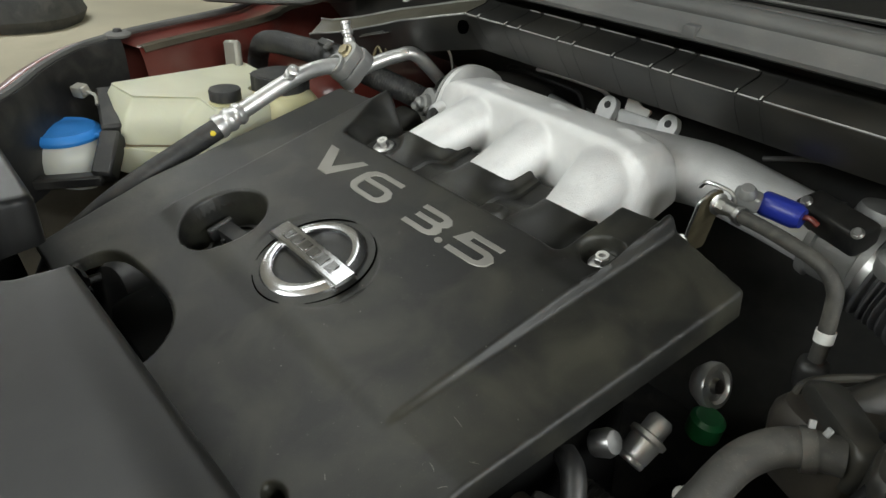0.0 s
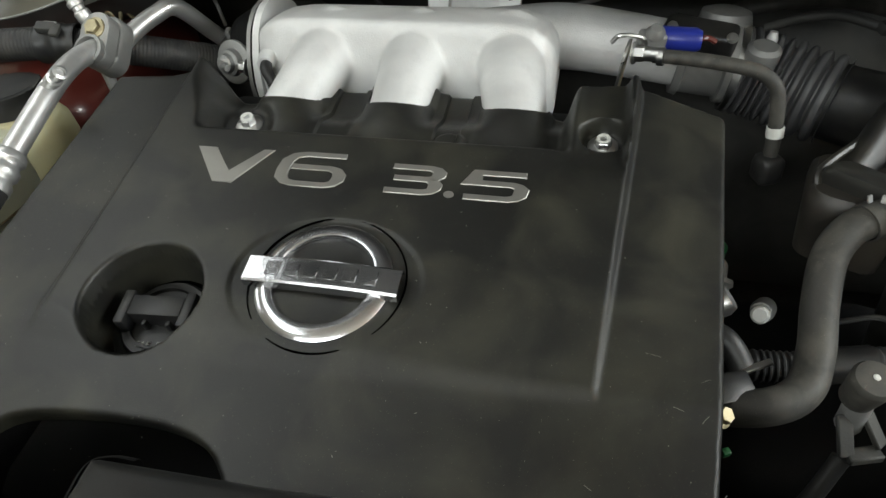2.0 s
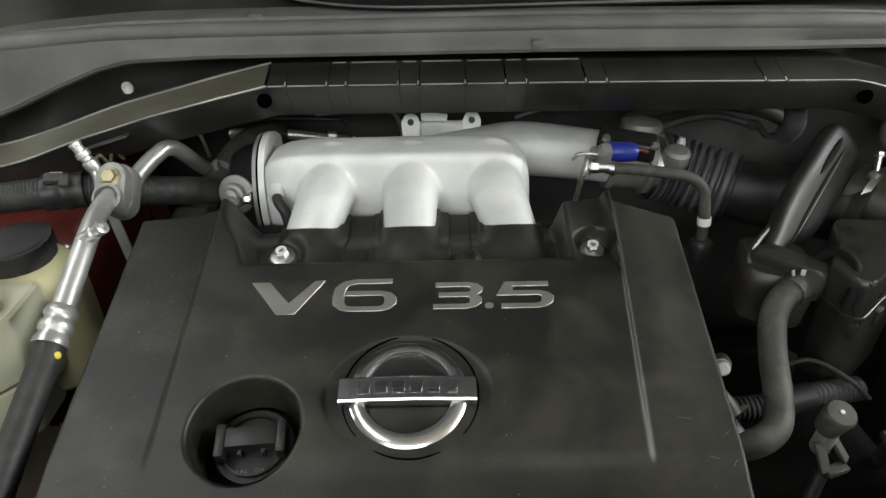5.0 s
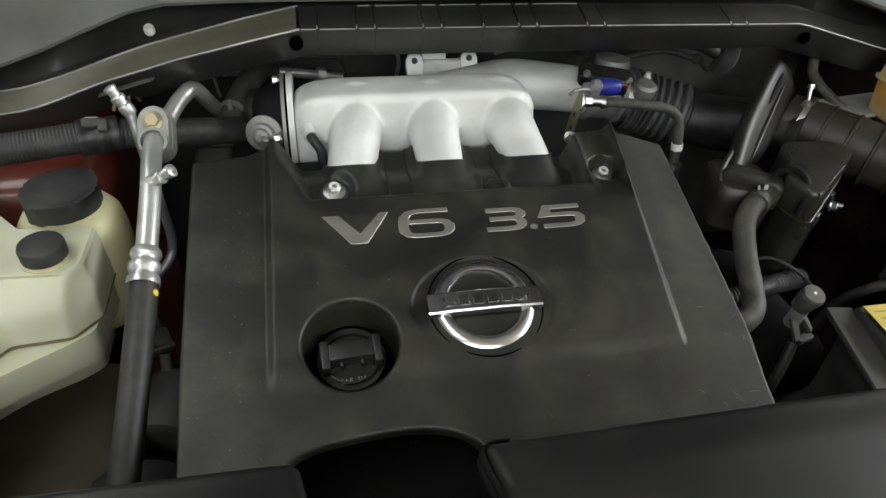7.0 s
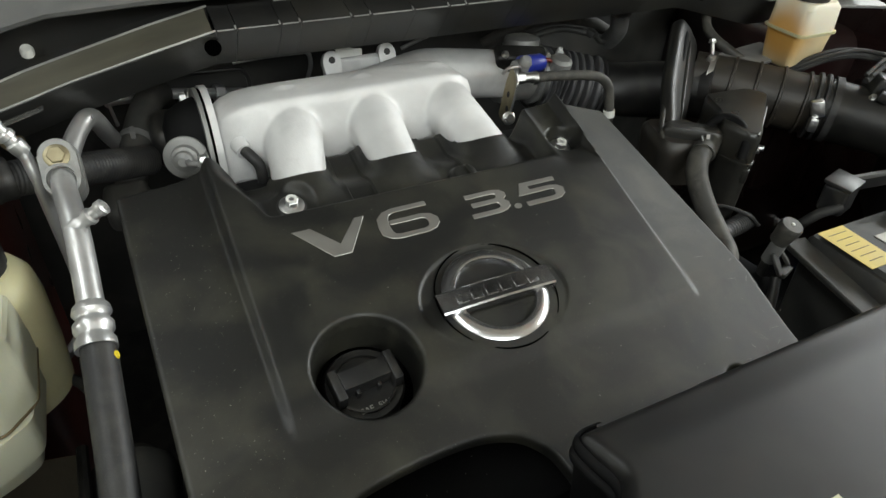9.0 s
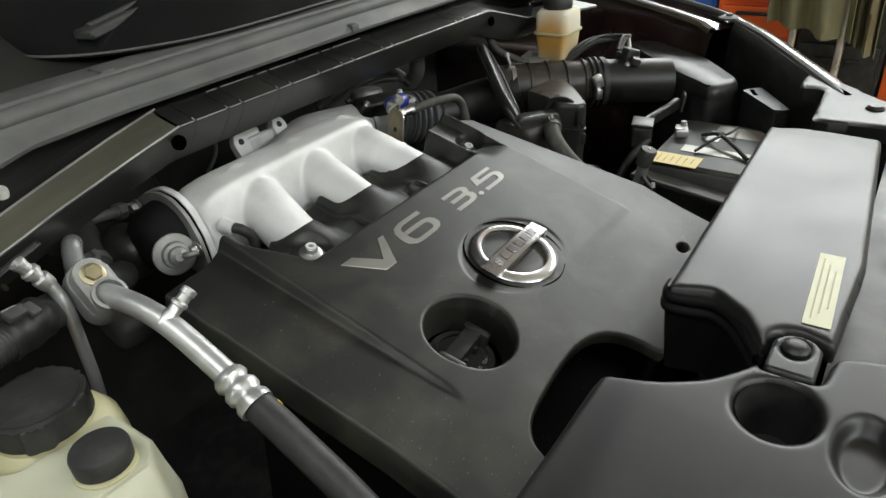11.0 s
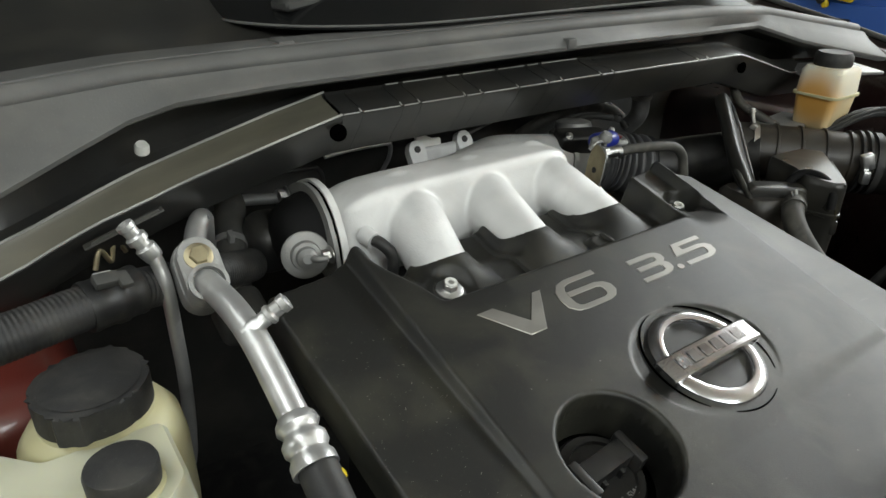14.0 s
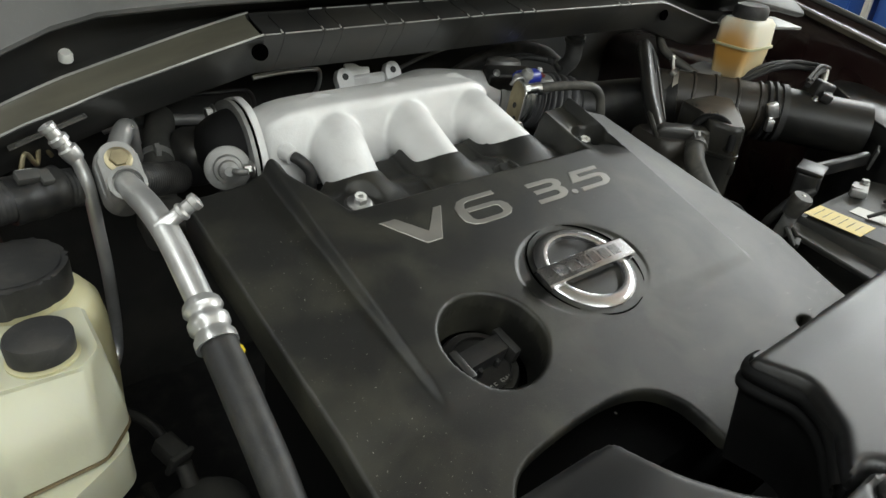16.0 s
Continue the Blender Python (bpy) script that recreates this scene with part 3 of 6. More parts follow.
front_edge = [Vector((p.x, p.y, 1.172)) for p in glide([(x, y, 0) for x, y in FRONT], 5)]
part("black_panel", ribbon([[p, p + Vector((0, 0.02, 0.006)), p + Vector((0, 0.12, 0.036)), p + Vector((0, 0.30, 0.11))] for p in front_edge], 0.003), M_GLASS, grille, "shiny black border under the windscreen")
part("pale_edge", tube([p + Vector((0, -0.001, 0.001)) for p in front_edge], 0.0016, 8, smooth=False), M_SEAL, grille, "thin pale moulded edge")
wiper = thing("wiper_arm", (-0.09, 0.35, 1.17), "dusty black wiper arm at the foot of the windscreen", "wiper")
part("arm", bar((-0.178, 0.315, 1.190), (0.02, 0.390, 1.205), 0.028, 0.012, 0.003), M_DUSTY, wiper)
part("spine", bar((-0.165, 0.322, 1.198), (0.02, 0.392, 1.213), 0.008, 0.006, 0.002), M_DUSTY, wiper)
part("pivot", lathe([(0, 0), (0.016, 0), (0.016, 0.012), (0.010, 0.018), (0, 0.018)], Matrix.Translation((0.02, 0.390, 1.190)), 18), M_BLACK, wiper)
screen = thing("windscreen", (0.15, 0.6, 1.2), "dusty dark windscreen glass", "windscreen", kind="structure")
part("pane", ribbon([[Vector((x, 0.50, 1.225)), Vector((x, 0.75, 1.36)), Vector((x, 1.3, 1.68))] for x in (-0.75, -0.3, 0.15, 0.6, 1.05)], 0.005), M_GLASS, screen)
# Hood never comes into view; added so plastics and chrome reflect dark.
hood = thing("hood", (0.15, 0.45, 1.2), "raised hood above the engine bay, out of view, kept dark for reflections", "hood", kind="structure")
part("panel", ribbon([[Vector((x, 0.50, 1.24 - 0.05 * abs(x - 0.15))), Vector((x, 0.34, 1.52)), Vector((x, 0.18, 1.80)), Vector((x, -0.02, 2.12))] for x in (-0.62, -0.25, 0.15, 0.55, 0.92)], 0.03), M_BLACK, hood)

# ---- engine cover ----
cover = thing("engine_cover", C(0, -0.15, -0.06), "matt black moulded plastic engine cover, dusty and scuffed", "engine cover")
OIL = (-0.162, -0.209)
BADGE = (-0.0258, -0.1805)
RUN = ((-0.141, -0.126), (-0.031, -0.030), (0.083, 0.067))


def cover_height(x, y):
    s = max(0.0, min(1.0, (y + 0.237) / 0.285))
    xr = 0.170 + 0.020 * s
    zl = -0.003 - 0.011 * s
    zr = -0.003 - 0.011 * s - max(0.0, x - xr) / 0.08 * 0.023 * s
    z = 0.0
    z += (zl - z) * (1 - ease(-0.2415, -0.2325, x))
    z += (zr - z) * ease(xr - 0.002, xr + 0.005, x)
    front = max(0.0, -0.226 - 0.008 * ease(-0.06, 0.13, x) - y)
    roll = 0.030 - 0.014 * ease(-0.06, 0.13, x)
    z = z * (1 - ease(0, roll, front)) + (-0.003 - 0.06 * front) * ease(0, roll, front)
    # hollow at the back, round the intake runners
    fall = ease(-0.03, 0.05, y)
    side = ease(-0.200 - 0.032 * fall, -0.186 - 0.010 * fall, x) * (1 - ease(0.126, 0.141, x))
    hollow = side * ease(-0.034, -0.014, y)
    floor = -0.026 - 0.018 * ease(0.01, 0.05, y)
    rise = ease(-0.028, 0.030, y)
    for cx, _ in RUN:
        u = abs(x - cx) / 0.0345
        top = -0.0455 + (0.0320 * math.sqrt(1 - u * u) if u < 1 else -0.05 * (u - 1))
        d = floor + (top - floor) * rise - floor
        floor += 0.5 * (d + math.sqrt(d * d + 0.00006)) - 0.0039 if u < 2 else 0.0
    r = math.hypot(x - 0.030, y + 0.008)
    floor += 0.008 * (1 - ease(0.011, 0.018, r))
    r = math.hypot(x + 0.164, y)
    floor += (-0.0275 - floor) * (1 - ease(0.017, 0.028, r))
    z = z * (1 - hollow) + floor * hollow
    # the deck dips towards the bolt at its back corner
    z -= 0.012 * ease(-0.060, -0.010, y) * ease(0.118, 0.150, x) * (1 - hollow) * (1 - ease(0.178, 0.186, x))
    r = math.hypot(x - 0.164, y)
    z -= (z + 0.0265) * (1 - ease(0.0165, 0.0215, r))
    # shallow dish round the badge
    u = math.hypot((x - BADGE[0]) / 0.074, (y - BADGE[1]) / 0.058)
    z -= 0.0018 * (1 - ease(0.97, 1.0, u)) * ease(-0.24, -0.17, y)
    return z


MOUTHS = []
for cx, _ in reversed(RUN):
    MOUTHS += [(cx + 0.0312, 0.082)] * (cx < 0.08)
    MOUTHS += [(cx + 0.0305 * math.cos(math.pi * k / 12), 0.054 - 0.0205 * math.sin(math.pi * k / 12)) for k in range(13)]
    MOUTHS += [(cx - 0.0312, 0.082)] * (cx > -0.14)
NOTCH = [(v.x, v.y) for v in glide([(-0.237, -0.345, 0), (-0.226, -0.319, 0), (-0.195, -0.305, 0), (-0.120, -0.299, 0), (-0.074, -0.307, 0), (-0.050, -0.328, 0), (-0.042, -0.352, 0)], 6)]
outline = rounded([(-0.322, 0.046), (-0.317, -0.372), (-0.238, -0.372), *NOTCH, (-0.040, -0.375),
                   (0.244, -0.372), (0.243, -0.30), (0.268, 0.056), (0.190, 0.066), (0.143, 0.062), (0.131, 0.052), *MOUTHS, (-0.197, 0.053), (-0.232, 0.066), (-0.262, 0.052)], 0.006, 4)
ring = lambda cx, cy, rx, ry, n=40: [(cx + rx * math.cos(2 * math.pi * k / n), cy + ry * math.sin(2 * math.pi * k / n)) for k in range(n)]


def cover_floor(x, y, z):
    r = math.hypot(x - OIL[0], y - OIL[1])
    if y < -0.285 and -0.260 < x < -0.025:
        return z - 0.010
    return z - (0.046 if r < 0.06 else 0.034 - 0.010 * ease(0.18, 0.23, x))


part("shell", plate(outline, [ring(*OIL, 0.0464, 0.0464, 64), ring(0.155, -0.329, 0.010, 0.006, 16)], cover_height, 0.0018, 0.03, 0.0035, COVER, cover_floor), M_COVER, cover, angle=50)
part("well", lathe([(0.0466, -0.006), (0.0462, -0.030), (0.0430, -0.047), (0.0445, -0.048), (0.0478, -0.030), (0.0482, -0.006)], COVER @ Matrix.Translation((*OIL, 0.0)), 48), M_COVER, cover, "round well for the oil cap")


def stroke(path, wx, wy):
    """A letter's stroke: a pen wx broad and wy high drawn along the path."""
    left, right = [], []
    pts = [Vector(p) for p in path]
    for i, p in enumerate(pts):
        a = (p - pts[i - 1]).normalized() if i else (pts[1] - p).normalized()
        b = (pts[i + 1] - p).normalized() if i < len(pts) - 1 else a
        w = (a + b).normalized()
        k = 1 / max(0.5, w.dot(a))
        n = Vector((-w.y * wx, w.x * wy)) * 0.5 * k
        left.append(p + n)
        right.append(p - n)
    return left, right


def letter(paths, x, y, w, h, slant=0.0):
    out = []
    for path in paths:
        scaled = [(x + px * w + slant * py * h, y + py * h) for px, py in path]
        a, b = stroke(scaled, 0.0116, 0.0060)
        bm = bmesh.new()
        va = [[bm.verts.new((p.x, p.y, z)) for p in a] for z in (-0.0006, 0.0007)]
        vb = [[bm.verts.new((p.x, p.y, z)) for p in b] for z in (-0.0006, 0.0007)]
        for k in range(len(a) - 1):
            bm.faces.new((va[1][k], va[1][k + 1], vb[1][k + 1], vb[1][k]))
            bm.faces.new((va[0][k], va[0][k + 1], va[1][k + 1], va[1][k]))
            bm.faces.new((vb[0][k], vb[0][k + 1], vb[1][k + 1], vb[1][k]))
        for k in (0, len(a) - 1):
            bm.faces.new((va[0][k], va[1][k], vb[1][k], vb[0][k]))
        bmesh.ops.recalc_face_normals(bm, faces=bm.faces)
        rim = [e for e in bm.edges if all(abs(v.co.z - 0.0007) < 1e-6 for v in e.verts) and any(abs(f.normal.z) < 0.5 for f in e.link_faces)]
        bmesh.ops.bevel(bm, geom=rim, offset=0.0006, segments=1, affect="EDGES")
        out.append(bm)
    bm = joined(*out)
    bm.transform(COVER)
    return bm


vee = prism([(-0.181, -0.0565), (-0.163, -0.0565), (-0.1415, -0.0835), (-0.119, -0.0555), (-0.1085, -0.0555), (-0.1345, -0.0955), (-0.152, -0.0955)], -0.0006, 0.0007, COVER, 0.0006, 1)
part("letter_v", vee, M_LETTER, cover, "silver painted letter V")
six = [[(1.0, 1), (0.30, 1), (0.12, 0.93), (0.02, 0.75), (0.0, 0.45), (0.02, 0.20), (0.12, 0.05), (0.26, 0), (0.80, 0), (0.93, 0.06), (1.0, 0.20), (1.0, 0.36), (0.93, 0.50), (0.80, 0.56), (0.13, 0.56)]]
three = [[(0, 1), (0.78, 1), (0.93, 0.94), (1, 0.82), (1, 0.70), (0.93, 0.58), (0.80, 0.53), (0.10, 0.53)], [(0.84, 0.50), (0.94, 0.44), (1, 0.33), (1, 0.18), (0.93, 0.06), (0.78, 0), (0, 0)]]
five = [[(1, 1), (0.10, 1), (0.04, 0.58), (0.80, 0.58), (0.93, 0.52), (1, 0.40), (1, 0.18), (0.93, 0.06), (0.80, 0), (0, 0)]]
part("digit_six", letter(six, -0.0955, -0.0905, 0.0505, 0.0330, 0.05), M_LETTER, cover, "silver painted digit 6")
part("digit_three", letter(three, -0.004, -0.0895, 0.040, 0.026, 0.10), M_LETTER, cover, "silver painted digit 3")
part("point", prism(ring(0.0492, -0.0895, 0.0042, 0.0034, 16), -0.0006, 0.0007, COVER), M_LETTER, cover, "silver painted decimal point")
part("digit_five", letter(five, 0.0605, -0.0900, 0.043, 0.026, 0.16), M_LETTER, cover, "silver painted digit 5")

badge = part("badge", lathe([(0.0372, -0.002), (0.0372, 0.0020), (0.0388, 0.0042), (0.0425, 0.0050), (0.0478, 0.0040), (0.0512, 0.0012), (0.0516, -0.002)], COVER @ Matrix.Translation((*BADGE, 0.0)), 72), M_CHROME, cover, "chrome ring badge")
# Thin dark ring stands for the shade in a fine groove.
part("seat_ring", lathe([(0.0580, -0.0022), (0.0581, -0.0004), (0.0592, -0.0004), (0.0593, -0.0022)], COVER @ Matrix.Translation((BADGE[0] + 0.002, BADGE[1], 0.0)), 72), M_HOLE, badge, "thin near-black ring drawn as the groove's shade round the badge")
rows = []
for k in range(17):
    u = -1 + k / 8
    x = BADGE[0] + 0.0585 * u
    z = 0.0105 - 0.0020 * u * u
    rows.append([C(x, BADGE[1] - 0.0118, 0.001), C(x, BADGE[1] - 0.0115, z - 0.0012), C(x, BADGE[1] - 0.0098, z), C(x, BADGE[1] + 0.0098, z), C(x, BADGE[1] + 0.0115, z - 0.0012), C(x, BADGE[1] + 0.0118, 0.001)])
bm = ribbon(rows)
bmesh.ops.holes_fill(bm, edges=[e for e in bm.edges if e.is_boundary])
part("crossbar", bm, M_BADGE, badge, "chrome bar across the ring", 25)
for k in range(6):
    x = BADGE[0] - 0.037 + 0.0148 * k
    z = 0.0108 - 0.0020 * ((x - BADGE[0]) / 0.0585) ** 2
    part("relief_bar", rbox((0.0105, 0.0115, 0.0012), COVER @ Matrix.Translation((x, BADGE[1], z)), 0.0004, 1), M_BLOCK, badge, "plain dark raised block")


def cover_bolt(x, y, z):
    bolt = part("bolt", hexnut(C(x, y, z), COVER.to_3x3() @ Vector((0, 0, 1)), 0.0125, 0.0090, 0.0130), M_STEEL, cover, "zinc flange bolt")
    part("sleeve", lathe([(0.0032, 0.0092), (0.0060, 0.0092), (0.0060, 0.0104), (0.0032, 0.0104)], COVER @ Matrix.Translation((x, y, z)), 18, True), M_WHITE, bolt, "pale worn nut face")
    part("grommet", lathe([(0, 0.0), (0.0165, 0), (0.0165, 0.0015), (0.0135, 0.003), (0, 0.003)], COVER @ Matrix.Translation((x, y, z - 0.003)), 22), M_RUBBER, bolt, "black rubber grommet")


cover_bolt(-0.164, 0.0, -0.0265)
cover_bolt(0.164, 0.0, -0.0265)

# ---- oil filler cap, deep in the cover's hole ----
oil = thing("oil_filler_cap", C(OIL[0], OIL[1], -0.06), "black plastic oil filler cap with a raised grip", "oil cap")
mo = COVER @ pose(OIL[0], OIL[1] + 0.002, -0.040, 0, 0, 4)
part("disc", lathe([(0, -0.02), (0.036, -0.02), (0.0365, -0.004), (0.034, 0), (0, 0.0005)], mo, 36), M_BLACK, oil)
part("grip", rbox((0.044, 0.0180, 0.017), mo @ Matrix.Translation((0, 0.002, 0.0085)), 0.0015), M_BLACK, oil, "raised grip bar")
for sx in (-1, 1):
    part("grip_end", rbox((0.0085, 0.030, 0.0175), mo @ Matrix.Translation((0.0260 * sx, 0.0, 0.0088)), 0.0018), M_BLACK, oil)
    part("grip_web", rbox((0.004, 0.024, 0.009), mo @ Matrix.Translation((0.010 * sx, 0.001, 0.0045)), 0.001), M_BLACK, oil)
part("skirt_step", lathe([(0.028, 0.0), (0.0285, 0.003), (0.0265, 0.0035), (0.026, 0.0)], mo, 36), M_BLACK, oil)
part("marking", words("SAE  5W", 0.0075, mo @ Matrix.Translation((0, -0.0245, 0.0012))), M_PRINT, oil, "small grey oil grade lettering")

# ---- intake manifold ----
intake = thing("intake_manifold", C(-0.03, 0.15, -0.12), "bare cast aluminium intake manifold with three runners", "intake manifold")


def loft(sections):
    bm = bmesh.new()
    rings = [[bm.verts.new(p) for p in sec] for sec in sections]
    for a, b in zip(rings, rings[1:]):
        for k in range(len(a)):
            bm.faces.new((a[k], a[(k + 1) % len(a)], b[(k + 1) % len(b)], b[k]))
    bm.faces.new(rings[0][::-1])
    bm.faces.new(rings[-1])
    return bm


SECTION = [(0.094, -0.108), (0.098, -0.066), (0.103, -0.045), (0.124, -0.006), (0.131, 0.0005), (0.150, -0.005), (0.188, -0.020), (0.203, -0.036), (0.207, -0.108)]
secs = []
for x, k in ((-0.205, 0.72), (-0.201, 0.80), (-0.193, 0.88), (-0.180, 0.95), (-0.160, 0.99), (-0.135, 1.0), (-0.05, 1.0), (0.05, 1.0), (0.072, 0.99), (0.090, 0.93), (0.102, 0.82), (0.110, 0.64), (0.113, 0.40)):
    secs.append([C(x, 0.150 + (y - 0.150) * (0.3 + 0.7 * k), -0.085 + (z + 0.085) * k) for y, z in rounded(SECTION, 0.010, 4)])
body = [loft(secs)]
for mouth, crown in RUN:
    body.append(tube([C(crown, 0.165, -0.040), C(crown, 0.130, -0.0395), C(crown + (mouth - crown) * 0.5, 0.085, -0.0415), C(mouth, 0.042, -0.0455), C(mouth, 0.030, -0.0485)], lambda t: 0.0335 - 0.0035 * ease(0.25, 0.75, t), 28))
body.append(tube([C(-0.01, 0.19, -0.075), C(0.05, 0.225, -0.090), C(0.11, 0.257, -0.104), C(0.18, 0.262, -0.116), C(0.25, 0.258, -0.125)], lambda t: 0.040 - 0.004 * t, 26))
body.append(rbox((0.10, 0.05, 0.04), COVER @ Matrix.Translation((0.01, 0.215, -0.098)), 0.01))
plenum = part("plenum", joined(*body), M_CAST, intake, angle=60)
mod = plenum.modifiers.new("blend", "REMESH")
mod.mode, mod.voxel_size, mod.use_smooth_shade = "VOXEL", 0.0024, True
mod = plenum.modifiers.new("fillet", "SMOOTH")
mod.factor, mod.iterations = 0.6, 5
# end flange at the left
fl = [(0.100, -0.10), (0.104, -0.070), (0.116, -0.044), (0.138, -0.020), (0.162, -0.010), (0.190, -0.014), (0.215, -0.030), (0.236, -0.054), (0.234, -0.072), (0.215, -0.10)]
mf = COVER @ Matrix(((0, 0, 1, -0.214), (1, 0, 0, 0), (0, 1, 0, 0), (0, 0, 0, 1)))
part("end_flange", prism(rounded(fl, 0.010), 0.001, 0.0085, mf, 0.002), M_CAST, intake, "cast end flange")
part("gasket", prism(rounded([(0.168 + (y - 0.168) * 0.96, -0.06 + (z + 0.06) * 0.95) for y, z in fl], 0.010), -0.002, 0.001, mf, 0.0004), M_HOLE, intake, "dark gasket between the flanges")
part("end_flange", prism(rounded([(0.168 + (y - 0.168) * 0.98, -0.06 + (z + 0.06) * 0.96) for y, z in fl], 0.010), -0.0065, -0.002, mf, 0.0012), M_CASTD, intake, "grey machined outer flange plate")
part("valve_body", lathe([(0, 0.046), (0.014, 0.046), (0.030, 0.040), (0.038, 0.026), (0.042, 0.012), (0.043, 0.004), (0, 0.004)], axis(C(-0.214, 0.172, -0.066), COVER.to_3x3() @ Vector((-1, 0, 0))), 32), M_DEEPSHADE, intake, "round black plastic valve body on the flange", 40)
for y, z in ((0.222, -0.052), (0.118, -0.056)):
    part("bolt", hexnut(C(-0.223, y, z), COVER.to_3x3() @ Vector((-1, 0, 0)), 0.011, 0.010, 0.0095), M_STEEL, intake)
for x, y, z in ((-0.034, 0.257, -0.055), (0.048, 0.266, -0.060)):
    lug = [(-0.011, -0.03), (0.011, -0.03), (0.0125, 0.0), (0.008, 0.010), (0, 0.0125), (-0.008, 0.010), (-0.0125, 0.0)]
    ml = Matrix.Translation(C(x, y, z)) @ pose(0, 0, 0, 62, 0, 0)
    part("lug", prism(rounded(lug, 0.003, 3), -0.006, 0.006, ml, 0.001), M_CAST, intake, "cast bolt lug")
    # Lug's hole is a flat disc, dark as its shaded inside.
    part("lug_hole", lathe([(0, 0), (0.0045, 0), (0.0045, 0.001), (0, 0.001)], ml @ Matrix.Translation((0, 0, 0.0058)), 14), M_HOLEDISC, intake)
# Bare metal clip; plain white stands in for its glare.
part("clip", prism(rounded([(-0.016, -0.006), (0.018, -0.008), (0.020, 0.004), (0.006, 0.005), (-0.004, 0.011), (-0.018, 0.012)], 0.003, 3), -0.002, 0.002, Matrix.Translation(C(-0.004, 0.272, -0.058)) @ pose(0, 0, 0, 62, 0, 0), 0.0006, 1), M_WHITE, intake, "metal clip between the lugs, its glare painted white")
part("rib", bar(C(-0.024, 0.258, -0.072), C(0.040, 0.264, -0.076), 0.010, 0.030, 0.003), M_CAST, intake, "cast rib between the lugs")
part("nipple", tube([C(-0.190, 0.112, -0.036), C(-0.1885, 0.104, -0.035), C(-0.187, 0.097, -0.0345)], lambda t: 0.0098 - 0.0012 * t, 16), M_CAST, intake, "short cast hose boss")
part("vacuum_hose", tube([C(-0.187, 0.100, -0.0345), C(-0.183, 0.089, -0.034), C(-0.176, 0.081, -0.042), C(-0.174, 0.077, -0.056), C(-0.174, 0.075, -0.085)], 0.0062, 12), M_RUBBER, intake, "short black rubber vacuum hose")

# ---- vacuum actuator beside the manifold ----
act = thing("vacuum_actuator", C(-0.241, 0.126, -0.08), "round grey metal vacuum actuator on the manifold's end", "actuator")
ma = axis(C(-0.245, 0.130, -0.059), COVER.to_3x3() @ Vector((-0.25, -0.80, 0.45)))
part("can", lathe([(0, -0.022), (0.018, -0.022), (0.021, -0.004), (0.0242, -0.002), (0.0242, 0.0012), (0.0225, 0.0025), (0.0155, 0.003), (0.0145, 0.010), (0.0110, 0.0115), (0.0100, 0.017), (0.005, 0.021), (0, 0.021)], ma, 32), M_CASTD, act)
part("nozzle", tube([ma @ Vector((0.004, 0, 0.017)), ma @ Vector((0.008, 0, 0.026)), ma @ Vector((0.018, 0, 0.030))], 0.0035, 10), M_CASTD, act)
part("housing", joined(rbox((0.045, 0.06, 0.06), COVER @ Matrix.Translation((-0.252, 0.205, -0.095)), 0.018, 4)), M_BLACK, act, "black valve housing")

# ---- aluminium pipes of the air conditioning ----
pipe = thing("air_conditioning_pipe", (-0.357, -0.1, 0.95), "bare aluminium air-conditioning pipe running into a black rubber hose", "pipe")
run = [(-0.361, 0.074, 1.0145), (-0.360, 0.045, 1.0165), (-0.3575, 0.015, 1.0140), (-0.3555, -0.020, 1.0045), (-0.356, -0.075, 0.982), (-0.3565, -0.085, 0.977)]
part("tube", tube(run, 0.0108, 18), M_PIPE, pipe)
crimp = [(0.0122, 0.0), (0.0145, 0.003), (0.0154, 0.008), (0.0126, 0.012), (0.0126, 0.014), (0.0157, 0.018), (0.0157, 0.024), (0.0134, 0.027), (0.0134, 0.029), (0.0158, 0.033), (0.0160, 0.040), (0.0150, 0.040), (0.010, 0.038), (0.010, 0.0)]
part("crimp_sleeve", lathe(crimp, axis((-0.3563, -0.080, 0.9795), (-0.002, -0.036, -0.0165)), 26), M_PIPE, pipe, "bright crimped aluminium sleeve")
part("hose", tube([(-0.3570, -0.112, 0.9645), (-0.359, -0.16, 0.944), (-0.362, -0.22, 0.917), (-0.368, -0.28, 0.882), (-0.38, -0.335, 0.83), (-0.40, -0.375, 0.73)], 0.0138, 18), M_RUBBER, pipe, "thick black rubber hose")
part("paint_dot", lathe([(0, 0), (0.004, 0), (0.003, 0.001), (0, 0.001)], axis((-0.3452, -0.128, 0.9628), (0.80, -0.2, 0.5)), 10), M_YELLOWP, pipe, "yellow paint dot")
lobe = [(0.0165 * math.cos(a), 0.0130 + 0.0165 * math.sin(a)) for a in [math.pi * k / 14 for k in range(15)]] + [(0.0165 * math.cos(a), -0.0130 + 0.0165 * math.sin(a)) for a in [math.pi + math.pi * k / 14 for k in range(15)]]
mu = Matrix(((1, 0, 0, -0.3612), (0, 0.70, -0.714, 0.0785), (0, 0.714, 0.70, 1.0225), (0, 0, 0, 1)))
part("union_block", joined(prism(lobe, -0.012, 0.004, mu, 0.003, 2), prism([(x * 1.06, y * 1.06 + 0.002) for x, y in lobe], -0.034, -0.0135, mu, 0.004, 2), lathe([(0.0128, 0.0), (0.0160, 0.0), (0.0160, 0.007), (0.0128, 0.008)], mu @ Matrix.Translation((0, -0.0135, 0.003)), 24, True)), M_CASTD, pipe, "cast aluminium union block")
